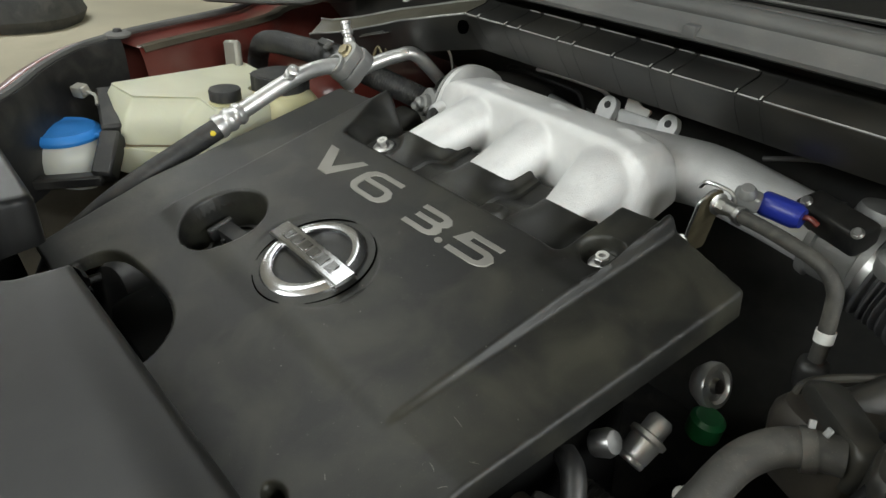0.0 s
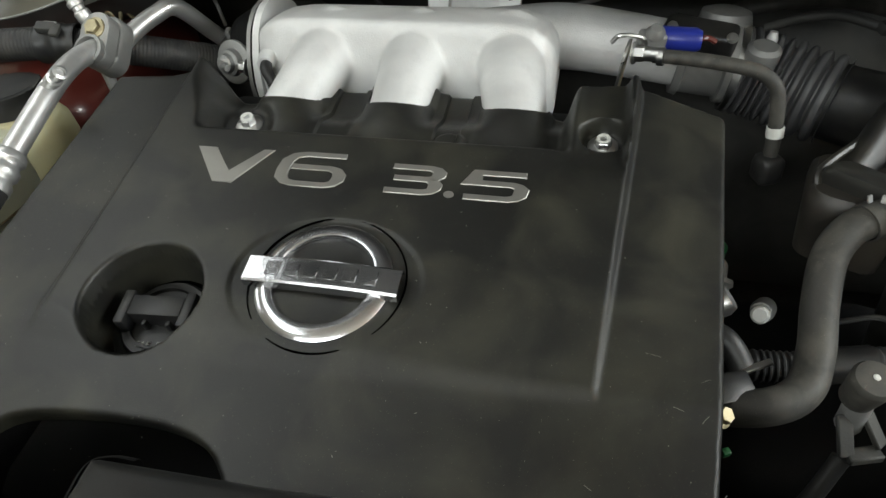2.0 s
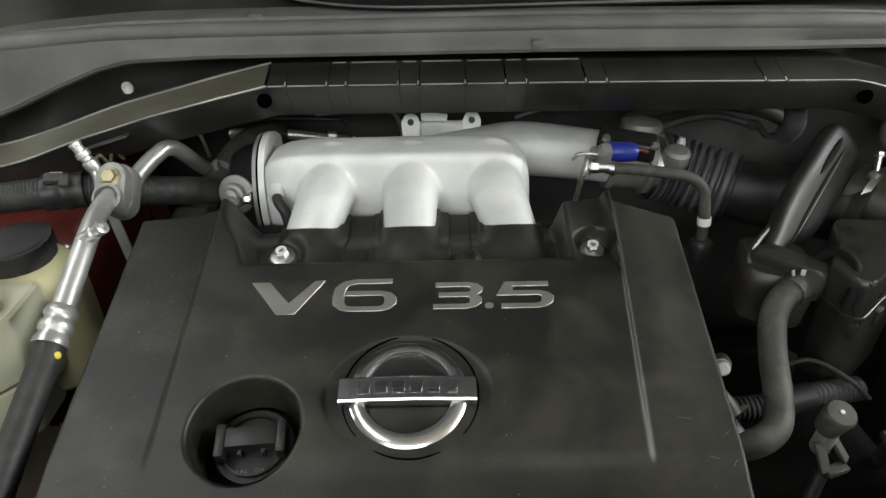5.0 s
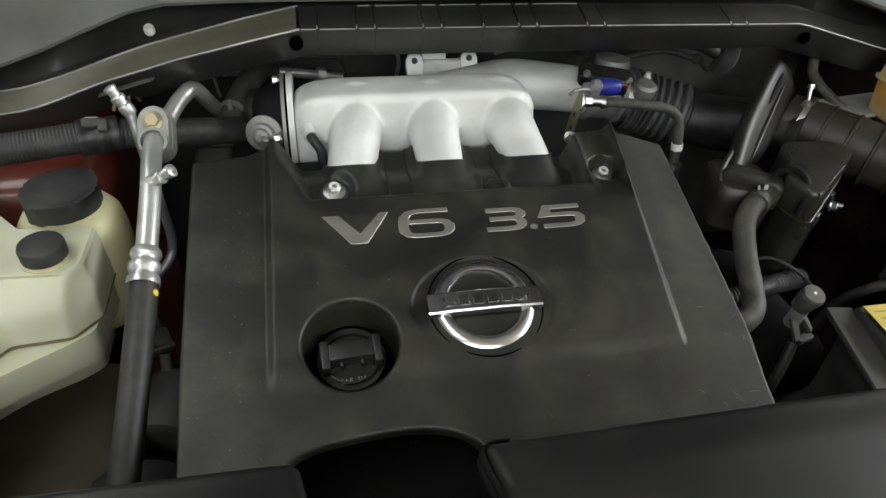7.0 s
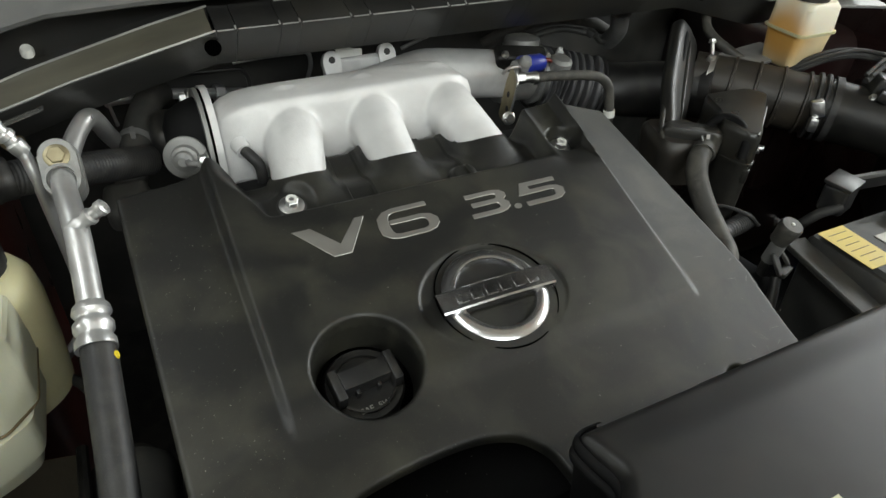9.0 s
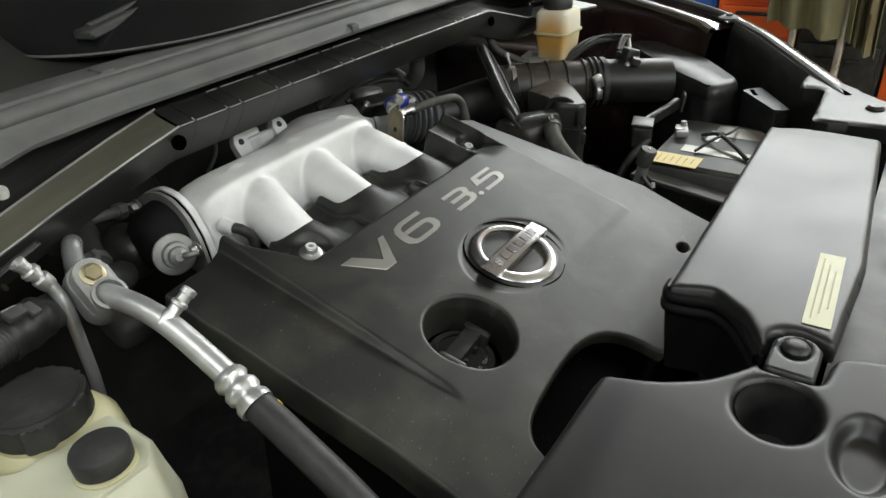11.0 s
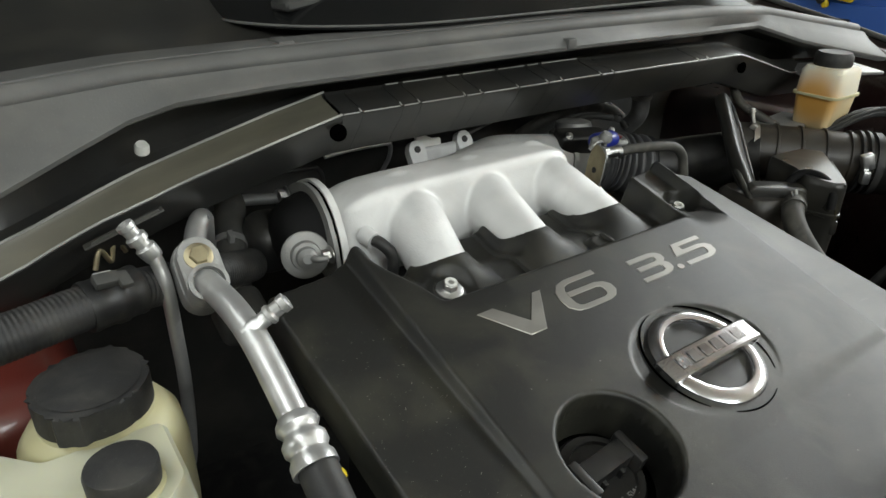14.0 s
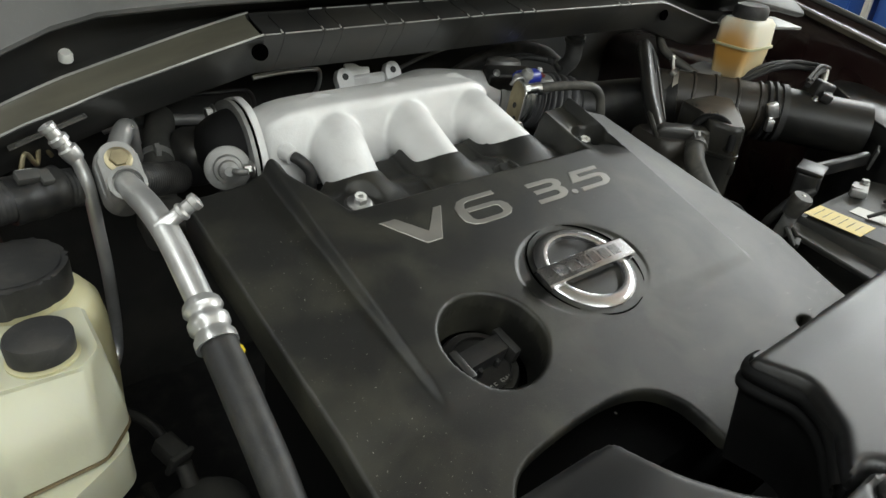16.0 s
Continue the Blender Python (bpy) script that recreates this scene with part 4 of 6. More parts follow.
part("union_bolt", hexnut(mu @ Vector((0, 0.011, 0.004)), (0, -0.714, 0.70), 0.0140, 0.007, 0.0115), M_BRASS, pipe, "yellow passivated union bolt")
part("tube", tube([(-0.359, 0.104, 1.003), (-0.353, 0.130, 1.012), (-0.341, 0.160, 1.0205), (-0.3276, 0.184, 1.0205), (-0.316, 0.231, 0.972), (-0.30, 0.28, 0.92)], 0.0100, 16), M_PIPE, pipe)
port = axis((-0.3535, -0.012, 1.0135), (0.80, -0.16, 0.56))
part("service_port", lathe([(0, -0.008), (0.0075, -0.008), (0.0075, 0.004), (0.0062, 0.006), (0.0062, 0.012), (0.0078, 0.013), (0.0078, 0.016), (0.0060, 0.018), (0.0060, 0.024), (0.0072, 0.025), (0.0072, 0.030), (0.0045, 0.031), (0.0045, 0.027), (0, 0.027)], port, 18), M_PIPE, pipe, "threaded service port")

thin = thing("high_pressure_pipe", (-0.389, 0.09, 0.9), "thin aluminium high-pressure pipe with a service valve", "pipe")
part("tube", tube([(-0.392, 0.110, 1.036), (-0.388, 0.106, 1.022), (-0.386, 0.102, 1.002), (-0.385, 0.106, 0.96), (-0.384, 0.113, 0.90), (-0.386, 0.126, 0.825), (-0.396, 0.116, 0.795), (-0.425, 0.10, 0.77)], 0.0060, 12), M_PIPE, thin)
va = axis((-0.392, 0.1105, 1.034), (-0.45, 0.10, 0.85))
part("service_valve", lathe([(0, -0.006), (0.0075, -0.006), (0.0085, 0.0), (0.0085, 0.006), (0.0065, 0.008), (0.0065, 0.012), (0.0085, 0.013), (0.0085, 0.018), (0.0062, 0.020), (0.0062, 0.026), (0.0072, 0.027), (0.0072, 0.031), (0.0040, 0.032), (0.0040, 0.029), (0, 0.029)], va, 18), M_PIPE, thin, "bright service valve")
part("spring_clip", tube([(-0.4275, 0.178, 0.998), (-0.4225, 0.180, 1.0110), (-0.4185, 0.182, 1.0120), (-0.4125, 0.186, 0.999), (-0.4075, 0.189, 1.0135), (-0.4030, 0.191, 1.0145), (-0.3975, 0.195, 1.001)], 0.0024, 8), M_BRASS, thin, "small brass wire clip")

# ---- wiring conduit along the back left ----
loom = thing("wiring_conduit", (-0.43, 0.1, 0.99), "black corrugated wiring conduit with a taped joint", "wiring")


def corrugated(path, r, depth, pitch, seg=16, steps=10):
    pts = glide(path, steps)
    out, d = [pts[0]], 0.0
    fine = []
    for a, b in zip(pts, pts[1:]):
        n = max(1, int((b - a).length / (pitch / 4)))
        fine += [a.lerp(b, k / n) for k in range(n)]
    m = len(fine)
    return tube(fine, lambda t: r - depth * (int(t * (m - 1) + 0.5) % 4 in (2, 3)), seg, smooth=False)


part("conduit", corrugated([(-0.700, 0.110, 0.915), (-0.680, 0.104, 0.950), (-0.630, 0.090, 0.985), (-0.56, 0.076, 1.005), (-0.50, 0.080, 1.010), (-0.42, 0.105, 1.006), (-0.35, 0.14, 0.985), (-0.28, 0.20, 0.95)], 0.0180, 0.0005, 0.0036), M_RUBBER, loom)
mj = axis((-0.428, 0.1025, 1.0065), (1, 0.27, -0.03))
part("joint", lathe([(0.0182, -0.022), (0.0205, -0.022), (0.0212, -0.018), (0.0205, -0.015), (0.0205, -0.004), (0.0218, -0.002), (0.0218, 0.006), (0.0205, 0.008), (0.0205, 0.016), (0.0212, 0.019), (0.0205, 0.022), (0.0182, 0.022)], mj, 26, True), M_BLACK, loom, "black ribbed cable clamp")
part("latch", joined(rbox((0.020, 0.012, 0.008), pose(-0.430, 0.092, 1.0285, 25, 8, 14), 0.002), rbox((0.010, 0.016, 0.006), pose(-0.418, 0.090, 1.0265, 25, 8, 14), 0.002)), M_DUSTY, loom, "moulded latch of the clamp")
part("label", rbox((0.014, 0.010, 0.002), pose(-0.430, 0.098, 1.0305, 0, 8, 14), 0.0005, 1), M_PRINT, loom, "small grey marking")
part("bracket", joined(bar((-0.434, 0.160, 1.0285), (-0.366, 0.160, 1.049), 0.011, 0.0025, 0.001), bar((-0.428, 0.1555, 1.0325), (-0.370, 0.1555, 1.050), 0.0012, 0.003, 0.0004)), M_DUSTY, loom, "thin steel bracket strip")
part("wire", tube([(-0.345, 0.20, 1.03), (-0.33, 0.22, 1.045), (-0.312, 0.235, 1.02), (-0.305, 0.24, 0.98)], 0.0022, 8), M_STEEL, loom, "bare wire clip")
heater = thing("heater_hose", (-0.29, 0.2, 0.92), "thick dusty black heater hose behind the cover", "hose")
part("hose", tube([(-0.315, 0.15, 0.90), (-0.308, 0.18, 0.930), (-0.295, 0.22, 0.952), (-0.278, 0.265, 0.972), (-0.262, 0.31, 0.975), (-0.245, 0.38, 0.95), (-0.24, 0.45, 0.90)], 0.0175, 16), M_DUSTY, heater)
part("clip", joined(lathe([(0.0177, -0.004), (0.0195, -0.004), (0.0195, 0.004), (0.0177, 0.004)], axis((-0.290, 0.236, 0.959), (0.015, 0.04, 0.016)), 20, True), rbox((0.006, 0.010, 0.014), pose(-0.292, 0.222, 0.976, 20, 0, 0), 0.001)), M_CASTD, heater, "dull steel hose clip")
part("elbow", rbox((0.050, 0.05, 0.04), pose(-0.314, 0.150, 0.925, 20, 0, 0), 0.012, 3), M_DUSTY, heater, "black plastic elbow")
solid("metal_line", joined(tube([(-0.315, 0.375, 0.952), (-0.30, 0.372, 0.955), (-0.238, 0.378, 0.950), (-0.170, 0.389, 0.936), (-0.13, 0.395, 0.928)], 0.0075, 12), hexnut((-0.172, 0.3888, 0.9365), (1, 0.15, -0.2), 0.021, 0.014, 0.012)), M_PIPE, (-0.2, 0.38, 0.93), "bare steel coolant line with a nut at the bulkhead", "pipe")
solid("thin_steel_line", tube([(-0.285, 0.335, 0.990), (-0.268, 0.33, 0.996), (-0.209, 0.33, 0.995), (-0.150, 0.33, 0.992), (-0.138, 0.332, 0.988), (-0.130, 0.336, 0.972), (-0.128, 0.35, 0.94)], 0.0032, 10), M_BLACK, (-0.2, 0.33, 0.95), "thin bent black line at the bulkhead", "pipe")
solid("bent_steel_line", tube([(-0.160, 0.262, 1.029), (-0.126, 0.262, 1.031), (-0.074, 0.274, 1.026), (-0.058, 0.284, 1.019), (-0.051, 0.30, 0.995), (-0.05, 0.33, 0.96)], 0.0030, 10), M_PIPE, (-0.1, 0.28, 0.98), "thin bent bright steel line behind the manifold", "pipe")

# ---- tanks at the left of the bay ----
ps = thing("power_steering_reservoir", (-0.462, 0.03, 0.82), "yellowed translucent plastic reservoir with a wide black cap", "reservoir")
mp = Matrix.Translation((-0.462, 0.031, 0.0))
part("body", lathe([(0, 0.80), (0.046, 0.80), (0.055, 0.81), (0.058, 0.86), (0.058, 0.922), (0.055, 0.942), (0.047, 0.954), (0.0395, 0.958), (0.038, 0.965), (0, 0.965)], mp, 40), M_TANKY, ps)
capline = []
for k in range(60):
    a, r = 2 * math.pi * k / 60, 0.0395 - (0.0010 if k % 10 == 0 else 0.0)
    r += 0.0035 if k % 30 in (8, 9, 10, 11, 12) else 0.0
    capline.append((r * math.cos(a), r * math.sin(a)))
cap = part("cap", prism(capline, 0.9625, 0.9855, mp, 0.0025, 2), M_RUBBER, ps, "wide black cap with two grips", 25)
part("rim", lathe([(0.0330, 0.9850), (0.0345, 0.9862), (0.0315, 0.9866), (0.010, 0.9872), (0, 0.9874)], mp, 36), M_RUBBER, cap)

tank = thing("coolant_tank", (-0.50, -0.11, 0.80), "milky white plastic coolant expansion tank, stained at the seams", "reservoir")


def box_loft(levels):
    """Levels of (z, x0, x1, y0, y1, corner)."""
    secs = []
    for z, x0, x1, y0, y1, r in levels:
        secs.append([Vector((x, y, z)) for x, y in rounded([(x0, y0), (x1, y0), (x1, y1), (x0, y1)], r, 5)])
    return loft(secs)


def shaped(levels, r, n=5):
    """Levels of (z, outline), all outlines of one length, with rounded corners."""
    return loft([[Vector((x, y, z)) for x, y in rounded(line_, r, n)] for z, line_ in levels])


TOP = [(-0.640, 0.055), (-0.560, 0.055), (-0.500, -0.004), (-0.4245, -0.006), (-0.4250, -0.066), (-0.4400, -0.083), (-0.505, -0.080), (-0.562, -0.155), (-0.640, -0.162)]
EAVE = [(-0.643, 0.058), (-0.558, 0.058), (-0.498, -0.002), (-0.4220, -0.004), (-0.4225, -0.070), (-0.4435, -0.103), (-0.503, -0.104), (-0.555, -0.172), (-0.643, -0.178)]
MIDL = [(-0.645, 0.060), (-0.556, 0.060), (-0.497, 0.0), (-0.4205, -0.002), (-0.4200, -0.078), (-0.4440, -0.107), (-0.502, -0.112), (-0.552, -0.180), (-0.645, -0.186)]
LOWL = [(-0.645, 0.060), (-0.556, 0.060), (-0.497, 0.0), (-0.424, -0.002), (-0.426, -0.098), (-0.446, -0.114), (-0.503, -0.150), (-0.555, -0.192), (-0.645, -0.200)]
FOOT = [(-0.640, 0.050), (-0.560, 0.050), (-0.510, -0.010), (-0.440, -0.012), (-0.440, -0.070), (-0.460, -0.085), (-0.510, -0.110), (-0.56, -0.15), (-0.640, -0.155)]
part("upper_half", shaped([(0.887, MIDL), (0.911, MIDL), (0.931, EAVE), (0.954, TOP), (0.9575, [(x + 0.003 * (1 if x < -0.5 else -1), y) for x, y in TOP])], 0.006), M_TANK, tank, angle=28)
part("seam", tube([(x, y, 0.8890) for x, y in rounded([(x * 1.0008, y * 1.008) for x, y in MIDL], 0.008, 5)[18:]], 0.0016, 6, smooth=False), M_STAIN, tank, "grimy brown moulded seam")
part("lower_half", shaped([(0.80, FOOT), (0.835, FOOT), (0.848, LOWL), (0.880, LOWL), (0.8873, [(x * 0.997, y * 0.985) for x, y in LOWL])], 0.010), M_TANK, tank, angle=28)
mc = Matrix.Translation((-0.462, -0.057, 0.0))
part("neck", lathe([(0.0245, 0.955), (0.0240, 0.9595), (0.0205, 0.961), (0.0205, 0.965), (0, 0.965)], mc, 28), M_TANKY, tank)
part("cap", lathe([(0.0205, 0.9615), (0.0222, 0.962), (0.0226, 0.9745), (0.0215, 0.9775), (0.0195, 0.978), (0.010, 0.9775), (0, 0.9775)], mc, 36), M_RUBBER, tank, "round black screw cap")
part("bracket", joined(bar((-0.640, 0.040, 0.93), (-0.652, 0.045, 0.992), 0.05, 0.012, 0.004, (0, 1, 0))), M_SHEET, tank, "moulded fixing tab")

wash = thing("washer_bottle", (-0.622, -0.243, 0.70), "milky white washer bottle neck with a bright blue cap", "bottle")
mw = pose(-0.622, -0.243, 0.0, 0, 0, 50)
part("body", lathe([(0, 0.74), (0.034, 0.74), (0.036, 0.82), (0.052, 0.845), (0.058, 0.862), (0.056, 0.876), (0.050, 0.888), (0.040, 0.898), (0, 0.898)], mw, 32), M_TANKW, wash)
part("cap", lathe([(0.040, 0.893), (0.050, 0.895), (0.0515, 0.900), (0.049, 0.905), (0.043, 0.909), (0.040, 0.9075), (0.020, 0.910), (0, 0.911)], mw, 32), M_BLUE, wash, "bright blue snap cap")
part("tab", rbox((0.030, 0.022, 0.006), mw @ Matrix.Translation((0.052, 0.0, 0.901)), 0.002), M_BLUE, wash)
part("hinge", rbox((0.018, 0.016, 0.005), mw @ Matrix.Translation((-0.054, 0.0, 0.900)), 0.002), M_BLUE, wash)
solid("black_bracket", joined(bar((-0.60, -0.345, 0.850), (-0.525, -0.225, 0.858), 0.022, 0.016, 0.003), bar((-0.525, -0.225, 0.858), (-0.565, -0.190, 0.905), 0.03, 0.03, 0.004), bar((-0.565, -0.190, 0.905), (-0.66, -0.165, 0.935), 0.03, 0.03, 0.004)), M_BLACK, (-0.55, -0.3, 0.87), "black plastic bracket round the washer bottle", "bracket")
solid("wire_plug", joined(rbox((0.020, 0.018, 0.018), pose(-0.648, -0.203, 0.950, 10, 0, 30), 0.003), rbox((0.012, 0.012, 0.014), pose(-0.632, -0.200, 0.955, 20, 0, 10), 0.002), tube([(-0.63, -0.20, 0.953), (-0.615, -0.192, 0.950), (-0.60, -0.195, 0.94)], 0.0025, 8)), M_SHEET, (-0.648, -0.203, 0.94), "grimy pale wiring plug beside the washer bottle", "plug")

# ---- radiator shroud panels at the front ----
shroud = thing("radiator_cover", (0.17, -0.41, 0.93), "satin dark grey plastic radiator cover panel", "cover panel", "radiator cover panels")
SH = Matrix.Translation((0, 0, 1.0))
right_out = rounded([(-0.074, -0.360), (-0.066, -0.400), (-0.088, -0.430), (-0.120, -0.449), (-0.129, -0.4565), (-0.105, -0.4565), (-0.095, -0.463), (-0.091, -0.476), (-0.095, -0.490), (-0.099, -0.503), (0.04, -0.509), (0.385, -0.490), (0.390, -0.440), (0.392, -0.352), (0.10, -0.357)], 0.006, 5)


def shroud_height(x, y):
    return -0.004 * ease(-0.40, -0.36, y) - 0.05 * max(0, x - 0.35) ** 1.0


part("panel", plate(right_out, [], shroud_height, 0.0022, 0.05, 0.009, SH, lambda x, y, z: -0.018 - 0.037 * ease(0.0, 0.1, x)), M_SHROUD, shroud, angle=50)
trace = glide([(-0.050, -0.3588, 0), (-0.064, -0.3592, 0), (-0.0725, -0.3645, 0), (-0.0712, -0.380, 0), (-0.0675, -0.400, 0), (-0.0755, -0.4175, 0), (-0.0895, -0.4310, 0), (-0.106, -0.4415, 0), (-0.124, -0.4520, 0)], 6)
LIPS = ((0.0003, 0.9912), (0.0020, 0.9902), (0.0038, 0.9880), (0.0042, 0.9850), (0.0030, 0.9822), (0.0006, 0.9806), (0.0006, 0.9790), (0.0034, 0.9780), (0.0048, 0.9752), (0.0042, 0.9718), (0.0012, 0.9695), (0.0, 0.9650), (-0.006, 0.90))
rolled = []
for i, q in enumerate(trace):
    w = (trace[min(i + 1, len(trace) - 1)] - trace[max(i - 1, 0)]).normalized()
    rolled.append([q + Vector((w.y * d, -w.x * d, z)) for d, z in LIPS])
part("edge_lip", ribbon(rolled), M_DEEPSHADE, shroud, "rounded double lip of black rubber", 60)
part("label", rbox((0.124, 0.0215, 0.0006), pose(-0.0165, -0.4822, 1.0006, 0, 0, 2.2), 0.0, 1), M_PALE, shroud, "pale yellow printed sticker")
for k in range(3):
    part("label_print", rbox((0.105 - 0.02 * k, 0.0012, 0.0004), pose(-0.0165, -0.4765 - 0.0055 * k, 1.0011, 0, 0, 2.2), 0.0, 1), M_FAINT, shroud)

shroud2 = thing("radiator_cover", (-0.36, -0.46, 0.93), "satin dark grey plastic radiator cover panel with round holes", "cover panel", "radiator cover panels")
left_out = rounded([(-0.211, -0.355), (-0.445, -0.353), (-0.450, -0.62), (-0.10, -0.62), (-0.098, -0.530), (-0.108, -0.504), (-0.150, -0.499), (-0.150, -0.4575), (-0.140, -0.4565), (-0.160, -0.444), (-0.183, -0.425), (-0.203, -0.395)], 0.010, 5)


def shroud2_height(x, y):
    u = math.hypot((x + 0.205) / 0.040, (y + 0.535) / 0.022)
    return -0.004 * ease(-0.40, -0.36, y) - 0.012 * (1 - ease(0.6, 1.0, u))


part("panel", plate(left_out, [ring(-0.191, -0.4780, 0.0310, 0.0270, 40)], shroud2_height, 0.0022, 0.05, 0.008, SH, lambda x, y, z: -0.055), M_SHROUD, shroud2, angle=50)
part("hole_liner", lathe([(0.0272, -0.004), (0.0266, -0.010), (0.022, -0.05), (0.0, -0.052)], SH @ Matrix.Translation((-0.191, -0.4780, 0)) @ Matrix.Diagonal((1.148, 1, 1, 1)), 40), M_BLACK, shroud2)
clip = thing("push_clip", (-0.122, -0.467, 0.99), "round black push clip in a grey plastic tongue", "clip")
part("tongue", plate(rounded([(-0.151, -0.4955), (-0.151, -0.4600), (-0.110, -0.4600), (-0.100, -0.468), (-0.097, -0.477), (-0.100, -0.487), (-0.110, -0.4955)], 0.004), [], lambda x, y: -0.004 * (1 - ease(0.5, 1.0, math.hypot((x + 0.116) / 0.019, (y + 0.4765) / 0.015))), 0.0022, 0.02, 0.002, Matrix.Translation((0, 0, 1.001))), M_SHROUD, clip, angle=50)
part("head", lathe([(0, 0), (0.0105, 0), (0.0105, 0.002), (0.008, 0.005), (0.004, 0.006), (0, 0.006)], Matrix.Translation((-0.115, -0.4765, 0.9985)), 22), M_BLACK, clip)
# grille strip and bumper edge in front of the panels
slab("front_strip", (-0.44, -0.60, 0.90), (1.15, -0.50, 0.945), M_BLACK, "black gap strip in front of the radiator cover", "strip")
slab("bumper", (-0.55, -0.80, 0.30), (1.15, -0.63, 0.962), M_SEAL, "grey bumper top in front of the engine bay", "bumper")
slab("radiator_support", (-0.60, -0.47, 0.55), (0.80, -0.40, 0.90), M_DEEPSHADE, "radiator support below the cover panels, near-black for the shade there", "support")

# ---- throttle end, at the right of the manifold ----
throttle = thing("throttle_body", (0.285, 0.25, 0.92), "grey cast throttle body with a black sensor housing", "throttle body")
part("body", lathe([(0, 0), (0.042, 0), (0.044, 0.008), (0.040, 0.010), (0.040, 0.05), (0.046, 0.052), (0.046, 0.062), (0, 0.062)], axis((0.240, 0.284, 0.944), (1, -0.02, -0.10)), 32), M_CASTD, throttle)
part("sensor_housing", rbox((0.078, 0.034, 0.030), pose(0.259, 0.256, 0.978, 14, 2, -20), 0.006, 3), M_BLACK, throttle, "black sensor housing")
part("motor", lathe([(0, 0), (0.026, 0), (0.029, 0.004), (0.029, 0.034), (0.027, 0.040), (0.018, 0.043), (0, 0.044)], axis((0.288, 0.298, 0.952), (0.05, 0.1, 1)), 28), M_CASTD, throttle, "grey round motor cap")
part("motor_seam", lathe([(0.0286, 0), (0.0302, 0.001), (0.0302, 0.003), (0.0286, 0.004)], axis((0.2895, 0.3010, 0.978), (0.05, 0.1, 1)), 28, True), M_STEEL, throttle, "bright crimped seam")
part("hose_stub", lathe([(0, 0), (0.017, 0), (0.018, 0.003), (0.018, 0.018), (0.013, 0.022), (0, 0.022)], axis((0.325, 0.245, 0.955), (0.05, -0.2, 1)), 22), M_CASTD, throttle, "grey round stub")
part("stub_screw", lathe([(0, 0), (0.006, 0), (0.0065, 0.004), (0.004, 0.012), (0, 0.012)], axis((0.335, 0.262, 0.972), (0.1, 0, 1)), 14), M_CAST, throttle, "pale screw cap")
for x, y, z in ((0.2287, 0.2500, 0.991), (0.2885, 0.228, 0.988)):
    part("screw", hexnut((x, y, z), (0, -0.7, 0.7), 0.008, 0.005, 0.006), M_STEEL, throttle)
plug = part("connector", joined(lathe([(0, 0), (0.0115, 0), (0.0125, 0.003), (0.0125, 0.034), (0.0095, 0.040), (0, 0.040)], axis((0.212, 0.186, 1.002), (1, -0.02, -0.02)), 18)), M_BLUEC, throttle, "deep blue connector sleeve")
part("wire", tube([(0.250, 0.186, 1.002), (0.258, 0.185, 1.004), (0.266, 0.186, 1.000)], 0.0028, 8), M_RED, plug, "red wire stub")

brk = thing("hose_bracket", (0.178, 0.14, 0.95), "yellow zinc-plated steel bracket with a hose union", "bracket")
plate_pts = rounded([(-0.018, -0.050), (0.012, -0.050), (0.016, -0.02), (0.016, 0.012), (0.002, 0.022), (-0.014, 0.020), (-0.018, 0.0)], 0.005, 4)
mb = Matrix.Translation((0.178, 0.146, 0.992)) @ pose(0, 0, 0, 82, 0, -100)
part("plate", prism(plate_pts, -0.0012, 0.0012, mb, 0.0004, 1), M_BRASS, brk)
# Two flat discs, darkened like the shaded inside of bolt holes.
part("hole", lathe([(0, 0), (0.004, 0), (0.004, 0.0006), (0, 0.0006)], mb @ Matrix.Translation((-0.002, -0.012, 0.0012)), 14), M_HOLEDISC, brk)
part("hole", lathe([(0, 0), (0.004, 0), (0.004, 0.0006), (0, 0.0006)], mb @ Matrix.Translation((0.004, -0.030, 0.0012)), 14), M_HOLEDISC, brk)
part("plate_edge", tube([mb @ Vector((x, y, 0.0)) for x, y in plate_pts[len(plate_pts) // 7 * 1:len(plate_pts) // 7 * 5]], 0.0016, 8, smooth=False), M_STEEL, brk, "bright cut edge")
part("flange_edge", tube([(0.164, 0.150, 1.010), (0.172, 0.148, 1.018), (0.192, 0.155, 1.014), (0.198, 0.158, 1.004)], 0.0022, 8), M_STEEL, brk)
part("union", joined(hexnut((0.186, 0.150, 1.000), (0.9, -0.3, 0.1), 0.014, 0.012, 0.011), lathe([(0, 0.010), (0.007, 0.010), (0.007, 0.026), (0, 0.026)], axis((0.186, 0.150, 1.000), (0.9, -0.3, 0.1)), 16)), M_STEEL, brk, "bright hose union")
part("bolt", hexnut((0.168, 0.130, 0.955), (-0.2, -0.9, 0.4), 0.011, 0.008, 0.009), M_STEEL, brk)
part("lug", joined(rbox((0.026, 0.018, 0.018), pose(0.203, 0.170, 1.006, 10, 5, 20), 0.004, 3), lathe([(0, 0), (0.009, 0), (0.0095, 0.004), (0.006, 0.010), (0, 0.010)], axis((0.205, 0.162, 1.014), (0.1, -0.4, 0.9)), 16)), M_CASTD, brk, "grey cast lug")

vent = thing("breather_hose", (0.27, 0.12, 0.95), "black rubber breather hose with a white paper band", "hose")
part("hose", tube([(0.205, 0.145, 1.000), (0.235, 0.137, 1.002), (0.270, 0.127, 1.002), (0.300, 0.120, 0.998), (0.316, 0.116, 0.985), (0.321, 0.113, 0.965), (0.324, 0.110, 0.935), (0.325, 0.108, 0.90)], 0.0068, 16), M_HOSE, vent)
